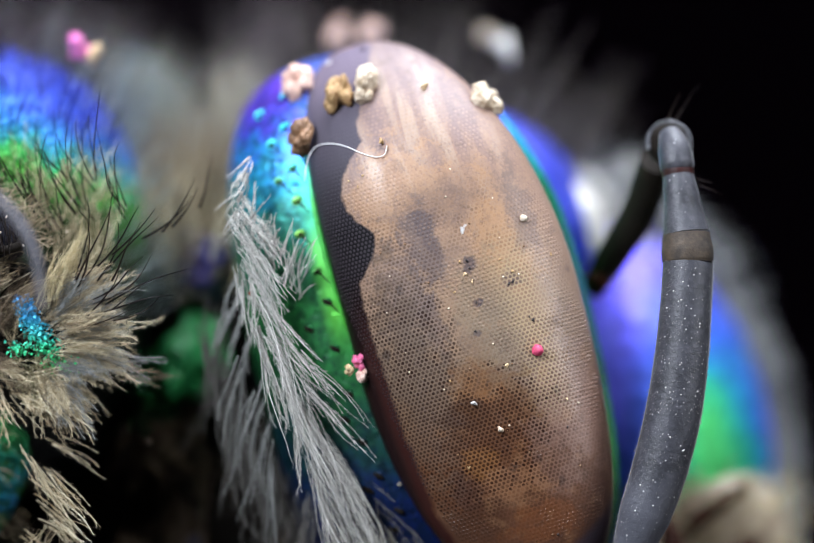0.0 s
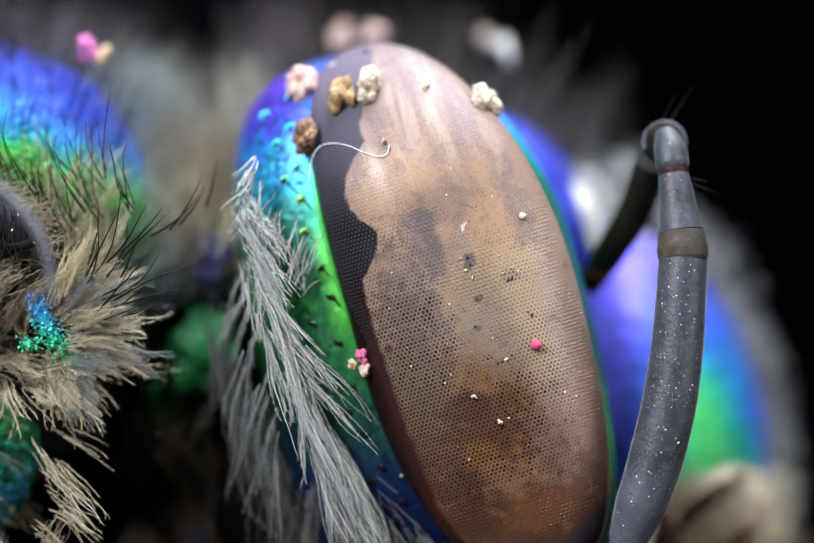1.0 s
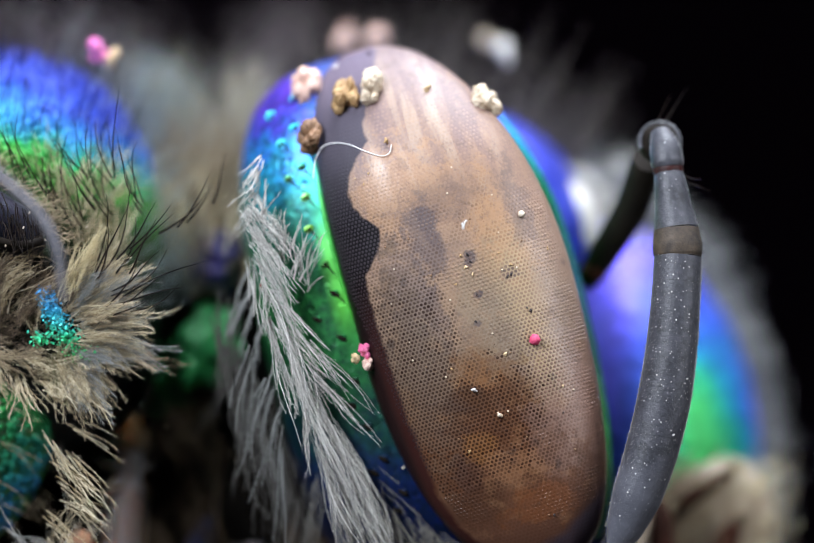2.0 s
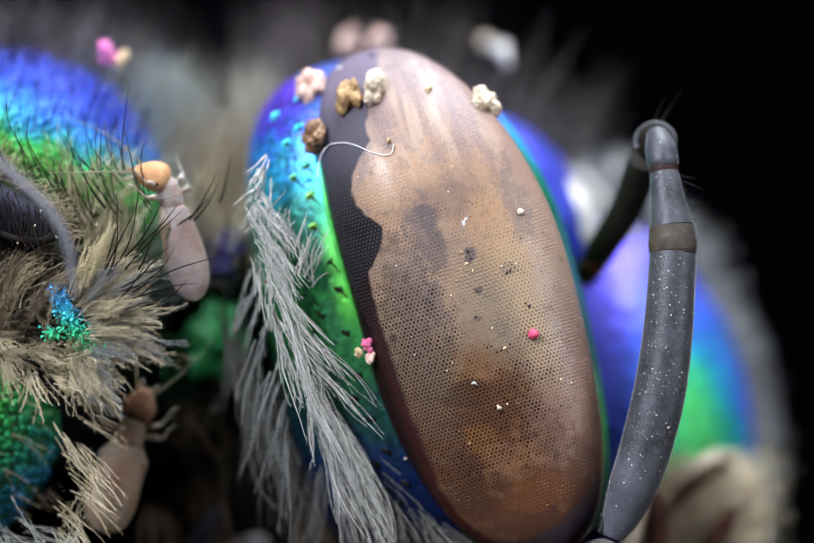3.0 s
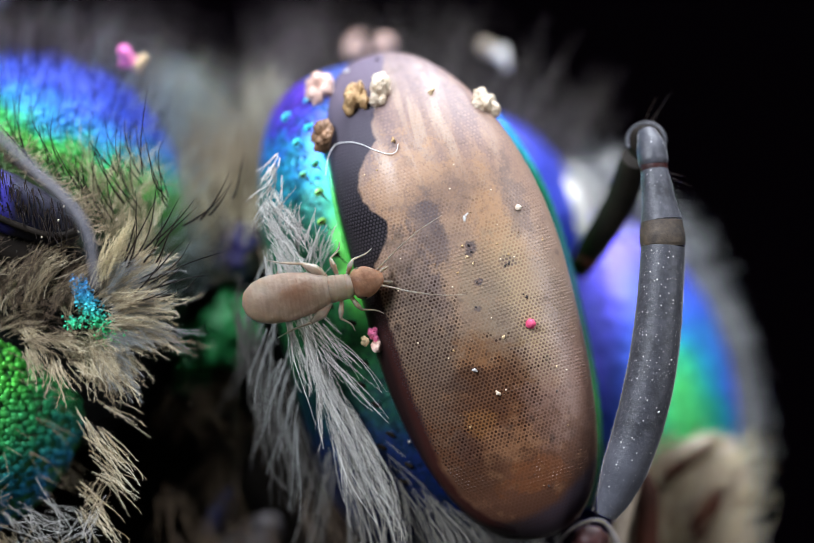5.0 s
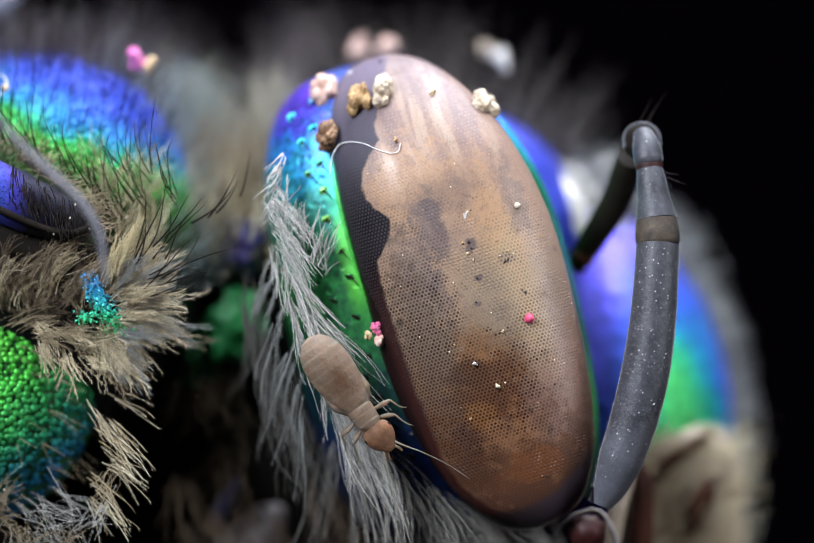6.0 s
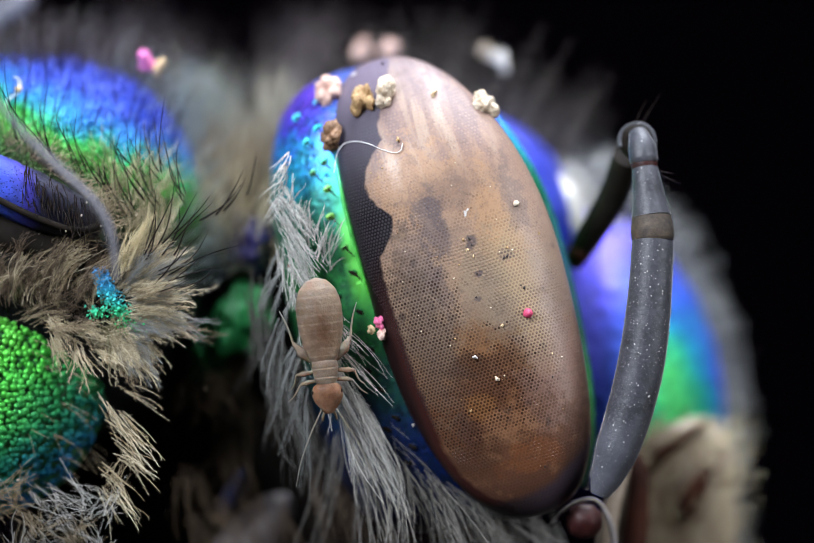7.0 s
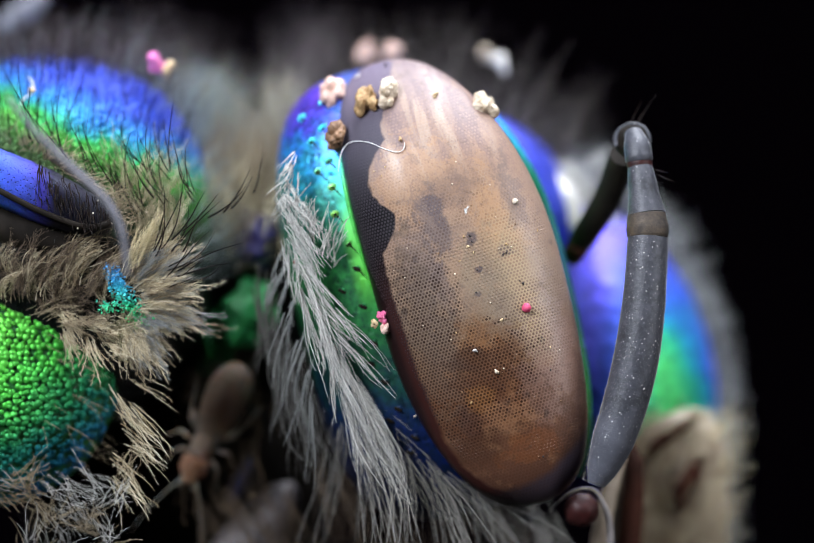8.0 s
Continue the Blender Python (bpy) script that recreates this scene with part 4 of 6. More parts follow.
def granules():
    # cobbled green side plate
    mid, rad, pts = np.array([-40.0, 722, 205]), np.array([270.0, 260, 200]), []
    for i in range(-8, 25):
        for j in range(-25, 26):
            x = (i + 0.5 * (j % 2)) * 12.0 + rng.normal(0, 2.3)
            y = j * 10.5 + rng.normal(0, 2.3)
            if (x / 270) ** 2 + (y / 260) ** 2 < 0.96:
                pts.append((x / 270, y / 260))
    pts = np.array(pts)
    unit = np.stack([pts[:, 0], pts[:, 1], -np.sqrt(1 - (pts ** 2).sum(1))], -1)
    nrm = unit / rad
    nrm /= np.linalg.norm(nrm, axis=1)[:, None]
    v, f = domes(mid + unit * rad * 1.005, nrm, 7.2, rng, 0.42, 0.28)
    part("cobbled_plate", from_arrays("cobbled_plate", v, f), PLEURON, bee, "shining green granules of the side plate", "stuff")
    # fine grain of the domed back
    x, y = rng.uniform(-0.5, 0.97, 5400), rng.uniform(-0.98, -0.14, 5400)
    deep = 1 - np.abs(x) ** 2.25 - np.abs(y) ** 2.25
    x, y, deep = x[deep > 0.04], y[deep > 0.04], deep[deep > 0.04] ** (1 / 2.25)
    nrm = np.stack([x / 333, y / 368, -deep / 420], -1)
    nrm /= np.linalg.norm(nrm, axis=1)[:, None]
    v, f = domes(np.stack([85 + 333 * x, 472 + 368 * y, 432 - 420 * deep], -1), nrm, 5.5, rng, 0.75, 0.4)
    part("thorax_grain", from_arrays("thorax_grain", v, f), THORAX, bee, "fine metallic grain of the thorax", "stuff")
    n = 1150
    s = rng.uniform(0.0, 1, n)
    c = spline([(210, 514, -18), (224, 540, -24), (242, 578, -28), (278, 622, -22)], s) + np.clip(rng.normal(0, 1, (n, 3)), -1.7, 1.7) * np.array([10, 8, 6]) * (0.7 + 0.7 * s[:, None])
    c[1050:] = (208, 592, -28) + rng.normal(0, 1, (100, 3)) * np.array([8, 6, 5])
    v, f = domes(c, np.tile([0.1, -0.3, -0.95], (n, 1)), 2.1, rng, 0.12, 1.3)
    part("scale_patch", from_arrays("scale_patch", v, f), SCALES, bee, "patch of shining turquoise scales", "stuff")


granules()
part("leg_joint", blob("leg_joint", (452, 1090, 420), (62, 190, 70), 36, 2.0, 6, 40), LILAC, bee, "pale blurred leg joint")
part("wing_tip", blob("wing_tip", (32, 18, 760), (62, 22, 14), -35, 2.0, 6, 40, 20, 24), VEIN, bee, "grey fold of the folded wing")

# ---- hair of the bee ----


def coat(name, groups, material, label):
    return part(name, hair_mesh(name, groups), material, bee, label, "stuff")


def plumes(rng, roots, ways, length, bend, r=1.5, barb=14, count=26, wave=0.04, spread=0.75, knots=8, thick=0.34):
    lines = strands(rng, roots, ways, length, bend, knots, wave)
    return [(lines, r * 0.68, 0.3), (barbs(rng, lines, count, barb, 0.12, spread), thick, thick * 0.4)]


def lock(rng, root, tip, n, width, fray, sag=0.08, r=1.5, barb=13, count=24, gather=0.0, thick=0.34, stagger=0.35, lean=-0.04, spread=0.75):
    """A lock of plumose hairs from one place to another, spreading towards its end."""
    root, tip = np.array(root, float), np.array(tip, float)
    way = tip - root
    size = np.linalg.norm(way)
    start = root + rng.normal(0, 1, (n, 3)) * np.array([width, width, width * 0.8]) + way * rng.uniform(0, stagger, (n, 1))
    goal = (tip + rng.normal(0, 0.12, (n, 3)) * size * fray - start) / size
    aim = way / size * (1 - gather) + goal * gather + rng.normal(0, fray, (n, 3)) * (1 - gather)
    return plumes(rng, start, aim, size * rng.uniform(0.45, 1.0, n), np.array([lean, sag, 0.05]), r, barb, count, 0.085, spread, thick=thick)


def cheek_tuft():
    rng = np.random.default_rng(21)
    groups = []
    # stiff spikes at the top of the tuft, some leaning back, some forking up
    for k in range(44):
        t = rng.uniform(0, 1)
        root = np.array([566 - 14 * t, 288 + 110 * t, 8.0]) + rng.normal(0, 5, 3)
        q = radians(-128 + rng.normal(0, 13))
        groups += plumes(rng, root[None], np.array([[math.cos(q), -math.sin(q), -0.35]]), 46 * rng.uniform(0.6, 1.2, 1), np.array([0.02, 0.05, 0]), 1.9, 6, 8, 0.05, 0.5)
    for k in range(64):
        root = np.array([rng.uniform(550, 650), 0, rng.uniform(-5, 12)])
        root[1] = 425 + (root[0] - 556) * 0.75 + rng.uniform(-28, 25)
        q = radians(88 + rng.normal(0, 16))
        groups += plumes(rng, root[None], np.array([[math.cos(q), -math.sin(q), -0.45]]), 58 * rng.uniform(0.6, 1.3, 1), np.array([0.12, -0.05, 0]), 1.9, 8, 12, 0.06, 0.5)
    # long plumes that sweep down over the cheek, laid close and parallel
    line = [(543, 345, 2), (548, 420, -4), (568, 505, -8), (600, 590, -6), (640, 680, 5), (672, 760, 15)]
    for k in range(38):
        s = (k + rng.uniform(-0.5, 0.5)) / 37
        root = spline(line, [min(max(s, 0), 1)])[0] + rng.normal(0, 7, 3)
        q = radians(-50 - 12 * s + rng.normal(0, 12))
        far = (105 + 55 * s) * rng.uniform(0.6, 1.3)
        tip = root + far * np.array([math.cos(q), -math.sin(q), -0.25])
        while tip[0] > np.interp(tip[1], [380, 510, 600, 700, 800, 900], [655, 685, 712, 748, 785, 840]):
            q -= radians(3)
            tip = root + far * np.array([math.cos(q), -math.sin(q), -0.25])
        groups += lock(rng, root, tip, 8 + k % 4, 5.0, 0.085, rng.uniform(0.05, 0.32), 1.15, 9, 26, 0.86, 0.28, 0.35, rng.normal(-0.05, 0.10), 0.5)
    for k in range(14):
        root = np.array([rng.uniform(595, 710), 0, rng.uniform(5, 25)])
        root[1] = 610 + (root[0] - 585) * 1.5 + rng.uniform(-30, 50)
        q = radians(-61 + rng.normal(0, 9))
        far = rng.uniform(110, 190)
        tip = root + far * np.array([math.cos(q), -math.sin(q), -0.1])
        while tip[0] > np.interp(tip[1], [380, 510, 600, 700, 800, 900], [655, 685, 712, 748, 785, 840]):
            q -= radians(3)
            tip = root + far * np.array([math.cos(q), -math.sin(q), -0.1])
        groups += lock(rng, root, tip, 7, 5, 0.12, 0.05, 1.1, 9, 26, 0.86, 0.28, 0.35, rng.normal(-0.04, 0.06), 0.5)
    coat("cheek_tuft", groups, WHITE_HAIR, "white feathery hair tuft on the cheek")
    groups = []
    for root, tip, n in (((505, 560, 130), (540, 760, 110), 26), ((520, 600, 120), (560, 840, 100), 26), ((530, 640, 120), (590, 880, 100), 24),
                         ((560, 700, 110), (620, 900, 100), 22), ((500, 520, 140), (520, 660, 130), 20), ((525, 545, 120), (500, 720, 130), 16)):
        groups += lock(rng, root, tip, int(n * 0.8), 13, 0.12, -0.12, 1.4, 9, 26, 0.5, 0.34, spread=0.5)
    coat("cheek_underhair", groups, UNDER_HAIR, "pale hair hanging behind the tuft, darkened for the shade there")
    groups = []
    for k in range(9):
        s = (k + rng.uniform(-0.3, 0.3)) / 8.6
        root = spline([(556, 470, 30), (572, 560, 28), (590, 660, 30), (602, 740, 34)], [min(max(s, 0), 1)])[0] + rng.normal(0, 5, 3)
        q = radians(-128 + 25 * s + rng.normal(0, 8))
        groups += lock(rng, root, root + (75 + 70 * s) * np.array([math.cos(q), -math.sin(q), 0.1]), 4, 6, 0.15, 0.45, 1.6, 12, 30, 0.4, 0.34, 0.3, 0.12)
    coat("cheek_fringe", groups, MIST_HAIR, "pale curved fringe behind the cheek tuft")
    path = [(640, 810, 130), (735, 846, 135), (840, 912, 140), (960, 975, 150), (1060, 985, 160)]
    root, s = along(rng, path, 230, (12, 16, 22))
    lot = (s * 20.99).astype(int)
    root += rng.normal(0, 13, (21, 3))[lot]
    root[:, 2] = [min(on_cheek(u, v) + 10, 262) for u, v, w in root]
    way = np.stack([0.46 + 0.05 * s, 0.86 + 0 * s, -0.35 + 0 * s], -1) + rng.normal(0, 0.22, (21, 3))[lot]
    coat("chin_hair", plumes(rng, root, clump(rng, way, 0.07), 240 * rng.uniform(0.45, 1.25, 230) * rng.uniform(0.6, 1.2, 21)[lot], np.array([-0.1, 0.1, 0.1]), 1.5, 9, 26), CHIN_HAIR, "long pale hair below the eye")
    root, s = along(rng, [(600, 900, 300), (800, 960, 320), (1000, 1010, 320)], 120, (20, 20, 25))
    coat("throat_hair", plumes(rng, root, clump(rng, np.tile([0.25, 0.95, 0], (120, 1)), 0.2), 180 * rng.uniform(0.5, 1.2, 120), np.array([0.12, 0, 0]), 2.0, 12, 10), BROWN_HAIR, "brown hair under the head")


def fan_tuft():
    rng = np.random.default_rng(22)
    base, groups, dull, grey = np.array([225.0, 585.0, 0.0]), [], [], []
    for k in range(38):
        q = radians(-70 + 128 * (k + rng.uniform(-0.4, 0.4)) / 37)
        far = rng.uniform(115, 195) * (1.0 if q > -0.3 else 0.75)
        root = base + np.array([40 * math.cos(q), -55 * math.sin(q), rng.uniform(-30, 20)])
        tip = base + np.array([far * math.cos(q), -far * math.sin(q) * 1.05, rng.uniform(-60, 10)])
        (groups, dull, grey, groups)[k % 4].extend(lock(rng, root, tip, 15, 9, 0.2, 0.06, 0.8, 11, 60, 0.5, 0.25, 0.35, -0.04, 0.95))
    coat("shoulder_tuft", groups, CREAM_HAIR, "fan of cream feathery hair on the shoulder")
    coat("shoulder_underhair", dull, TAN_HAIR, "brown hair within the fan")
    coat("shoulder_tuft", grey, MIST_HAIR, "grey hair within the fan")
    groups = lock(rng, (260, 520, -24), (296, 424, -40), 34, 9, 0.12, 0.0, 0.8, 9, 34, 0.8, 0.25, 0.4, 0.06, 0.7)
    groups += lock(rng, (246, 528, -22), (262, 452, -36), 18, 7, 0.14, 0.0, 0.8, 9, 30, 0.75, 0.25, 0.4, 0.06, 0.7)
    coat("cream_tuft", groups, STRAW_HAIR, "upright straw-coloured tuft")
    groups = []
    for (u, v), (x, y), k, c in (((296, 505), (62, -128), 4, 0.05), ((322, 495), (80, -125), 3, 0.06), ((345, 470), (130, -110), 3, 0.06),
                                 ((330, 515), (120, -62), 4, 0.07), ((300, 560), (110, -50), 3, 0.1), ((350, 530), (120, -30), 2, 0.08)):
        way = np.tile([x, y, -20.0], (k, 1)) / 130
        root = np.array([u, v, -40.0]) + rng.normal(0, 14, (k, 3))
        bend = np.stack([rng.normal(-0.08, 0.06, k), rng.normal(-0.12, 0.08, k), np.zeros(k)], -1)
        groups.append((strands(rng, root, clump(rng, way, c), 125 * rng.uniform(0.65, 1.2, k), 1.5 * bend, 9, 0.07), 2.1, 0.45))
    root = np.array([(445, 402, 20), (430, 410, 10), (488, 372, 60), (400, 420, 0)], float)
    way = np.array([(0.75, -0.65, -0.1), (0.6, -0.6, -0.1), (0.4, -0.9, 0), (0.9, -0.4, -0.1)], float)
    groups.append((strands(rng, root, way, np.array([62, 84, 66, 95]), np.array([-0.12, -0.32, 0]), 9, 0.03), 2.4, 0.5))
    coat("black_bristles", groups, BLACK_HAIR, "stiff black bristles in the shoulder tuft")


def thorax_hair():
    rng = np.random.default_rng(23)
    centre, radii = (85, 470, 450), (335, 370, 420)
    root, nrm = over(rng, centre, radii, 60, (-0.25, 0.8), (-0.75, -0.1))
    way = nrm * 0.4 + np.array([-0.28, -0.9, -0.3])
    lines = strands(rng, root, clump(rng, way, 0.14), 100 * rng.uniform(0.6, 1.3, 60), np.array([0.14, 0.0, 0]), 9, 0.03)
    groups = [(lines, 1.0, 0.25)]
    for u, v, k in ((270, 405, 7), (310, 385, 6), (240, 375, 6), (185, 330, 5), (375, 370, 5), (130, 310, 5), (70, 270, 5), (290, 345, 5), (330, 330, 4)):
        root = np.array([u, v, 15.0]) + rng.normal(0, 8, (k, 3))
        way = np.tile([-0.48, -0.9, -0.35], (k, 1))
        groups.append((strands(rng, root, clump(rng, way, 0.2), 165 * rng.uniform(0.6, 1.1, k), np.array([0.22, 0.05, 0]), 10, 0.05), 1.4, 0.35))
    coat("thorax_bristles", groups, BLACK_HAIR, "curved black bristles on the thorax")
    groups = []
    for k in range(46):
        t = rng.uniform(0, 1)
        root = spline([(205, 330, 60), (265, 400, 40), (300, 470, 50), (330, 430, 90), (300, 340, 110)], [t])[0] + rng.normal(0, 16, 3)
        q = radians(rng.uniform(50, 120))
        groups += lock(rng, root, root + 75 * np.array([math.cos(q), -math.sin(q), -0.2]), 7, 7, 0.25, 0.05, 1.0, 8, 16)
    coat("thorax_down", groups[:52], OLIVE_HAIR, "olive down on the side of the thorax")
    coat("thorax_down", groups[52:], CREAM_HAIR, "cream down on the side of the thorax")
    # soft haze over the crown of the thorax
    root, nrm = over(rng, centre, radii, 5200, (-0.6, 0.995), (-0.995, 0.2))
    root[:, 2] += 40
    edge = 1 + nrm[:, 2]
    keep = rng.uniform(0, 1, len(root)) < 0.02 + 0.75 * edge ** 1.6 + 0.50 * np.clip((root[:, 0] - 260) / 130, 0, 1)
    root, nrm = root[keep], nrm[keep]
    way = nrm + np.array([0.05, -0.45, 0.1])
    lines = strands(rng, root, clump(rng, way, 0.26), 85 * rng.uniform(0.3, 1.3, len(root)), np.array([0.1, -0.1, 0]), 6)
    pale = (root[:, 0] > 285 + rng.normal(0, 40, len(root))) | (rng.uniform(0, 1, len(root)) < 0.12)
    top, up = over(rng, centre, radii, 1000, (-0.75, 0.62), (-0.995, -0.78))
    top[:, 2] += 60
    coat("crest_fuzz", [(strands(rng, top, clump(rng, up + np.array([0.05, -0.6, 0.2]), 0.35), 95 * rng.uniform(0.3, 1.2, 1000), np.array([0.1, 0, 0]), 6), 0.7, 0.25)], CREST_HAIR, "brownish fuzz on the crest of the thorax")
    n = 500
    top = np.stack([np.where(rng.uniform(0, 1, n) < 0.55, rng.uniform(200, 375, n), rng.uniform(535, 620, n)), np.zeros(n), rng.uniform(560, 700, n)], -1)
    top[:, 1] = np.interp(top[:, 0], [230, 380, 470, 570], [130, 190, 260, 140]) + rng.exponential(40, n)
    coat("crest_fuzz", [(strands(rng, top, clump(rng, np.tile([0.08, -1.0, 0.1], (n, 1)), 0.3), 175 * rng.uniform(0.3, 1.1, n), np.array([0.08, 0, 0]), 6), 0.8, 0.25)], CREST_HAIR, "dim brown fuzz behind the collar")
    root, nrm = over(rng, centre, radii, 330, (-0.5, 0.9), (-0.97, -0.3))
    coat("thorax_setae", [(strands(rng, root, clump(rng, nrm * 0.5 + np.array([-0.1, -0.9, 0.1]), 0.16), 115 * rng.uniform(0.4, 1.25, 330), np.array([0.12, 0, 0]), 8, 0.03), 1.1, 0.3)], BLACK_HAIR, "long dark setae standing on the thorax")
    coat("thorax_fuzz", [(lines[pale], 0.85, 0.25)], COOL_HAIR, "soft pale fuzz on the side of the thorax")
    coat("thorax_fuzz", [(lines[~pale], 0.8, 0.25)], SMOKE_HAIR, "dusky fuzz over the crown of the thorax")
    n = 650
    root = np.stack([rng.uniform(385, 545, n), rng.uniform(300, 500, n), rng.uniform(300, 380, n)], -1)
    coat("collar_underfuzz", [(strands(rng, root, clump(rng, np.tile([0.1, -1.0, 0.0], (n, 1)), 0.22), 100 * rng.uniform(0.4, 1.2, n), np.array([0.1, 0, 0]), 6, 0.06), 1.0, 0.3)], TAN_HAIR, "tan hair in the collar")
    n = 3000
    u = 375 + 200 * rng.beta(1.0, 1.0, n) - rng.exponential(20, n)
    top = np.interp(u, [330, 400, 450, 475, 500, 525, 575], [205, 240, 300, 350, 335, 245, 225])
    root = np.stack([u, top + rng.exponential(75, n), rng.uniform(380, 520, n)], -1)
    lean = np.interp(u, [330, 465, 575], [0.25, 0.05, -0.05])
    way = np.stack([lean, -1 + 0 * u, 0.1 + 0 * u], -1)
    lines = strands(rng, root, clump(rng, way, 0.28), 120 * rng.uniform(0.3, 1.15, n), np.array([0.05, -0.05, 0.1]), 6, 0.07)
    cool = (np.arange(n) < 1900) & (root[:, 0] + rng.normal(0, 25, n) < 455)
    warm = (np.arange(n) < 1900) & ~cool
    coat("nape_fuzz", [(lines[cool], 1.05, 0.3)], COOL_HAIR, "pale bluish fuzz between thorax and head")
    coat("nape_fuzz", [(lines[warm], 1.05, 0.3)], HAZE_HAIR, "pale fuzz between thorax and head")
    coat("nape_underfuzz", [(lines[1900:], 1.1, 0.3)], OLIVE_HAIR, "olive fuzz between thorax and head")
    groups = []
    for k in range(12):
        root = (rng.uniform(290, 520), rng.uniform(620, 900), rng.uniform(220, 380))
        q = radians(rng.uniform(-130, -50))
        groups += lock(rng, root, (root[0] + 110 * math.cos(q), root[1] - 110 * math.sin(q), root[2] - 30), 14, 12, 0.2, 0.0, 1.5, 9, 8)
    coat("throat_fuzz", groups, SHADY_HAIR, "brown hair in the gap behind the head, toned down for shade")
    groups = []
    for root, tip, n in (((430, 430, 280), (440, 260, 300), 40), ((380, 440, 260), (395, 300, 280), 30), ((470, 500, 300), (510, 330, 320), 40), ((520, 480, 300), (540, 300, 330), 40)):
        groups += lock(rng, root, tip, int(n * 0.9), 26, 0.3, 0.0, 1.3, 10, 8)
    coat("collar_fuzz", groups, CREAM_HAIR, "cream fuzz of the collar")
    n = 520
    root = np.stack([rng.uniform(500, 1080, n), np.zeros(n), rng.uniform(460, 680, n)], -1)
    root[:, 1] = 160 + ((root[:, 0] - 760) / 300) ** 2 * 110 + rng.uniform(0, 90, n)
    way = np.stack([(root[:, 0] - 800) / 420, -1 + 0 * root[:, 0], 0.2 + 0 * root[:, 0]], -1)
    coat("crown_fuzz", [(strands(rng, root, clump(rng, way, 0.2), 180 * rng.uniform(0.4, 1.1, n), np.array([0.05, 0, 0]), 6), 1.1, 0.3)], SMOKE_HAIR, "dusky fuzz behind the crown")
    n = 1000
    t = rng.uniform(0, 1, n)
    root = spline([(1100, 320, 560), (1225, 415, 620), (1315, 555, 650), (1362, 700, 660), (1372, 850, 640), (1372, 1060, 620)], t) + rng.normal(0, 12, (n, 3))
    q = np.radians(50 - 75 * t + rng.normal(0, 16, n))
    way = np.stack([np.cos(q), -np.sin(q), 0.1 + 0 * q], -1)
    coat("face_fuzz", [(strands(rng, root, way, 68 * rng.uniform(0.3, 1.25, n) * (1 - 0.25 * t), np.array([0.05, 0.05, 0]), 6), 1.1, 0.3)], MIST_HAIR, "pale fuzz round the face")
    n = 800
    root = np.stack([rng.uniform(1205, 1400, n), rng.uniform(800, 1110, n), rng.uniform(360, 420, n)], -1)
    way = np.stack([0.1 + (root[:, 0] - 1290) / 160, -0.55 + 0 * root[:, 0], -0.5 + 0 * root[:, 0]], -1)
    coat("clypeus_hair", [(strands(rng, root, clump(rng, way, 0.3), 62 * rng.uniform(0.4, 1.2, n), np.array([0.1, 0.1, 0]), 5), 1.1, 0.3)], CREAM_HAIR, "short cream hair on the mouth shield")


def brow_hair():
    rng = np.random.default_rng(24)
    groups = []
    for root, tip, n in (((1060, 310, 520), (1120, 400, 470), 26), ((1085, 320, 540), (1160, 420, 500), 30), ((1070, 350, 500), (1130, 470, 450), 26), ((1120, 330, 560), (1180, 300, 540), 14),
                         ((1100, 400, 500), (1150, 500, 470), 22), ((1150, 400, 560), (1230, 470, 540), 18), ((1110, 520, 480), (1150, 590, 460), 14)):
        groups += lock(rng, root, tip, n, 14, 0.14, 0.0, 2.2, 12, 8)
    coat("brow_hair", groups, WHITE_HAIR, "white tuft on the brow behind the antenna")


brow_hair()


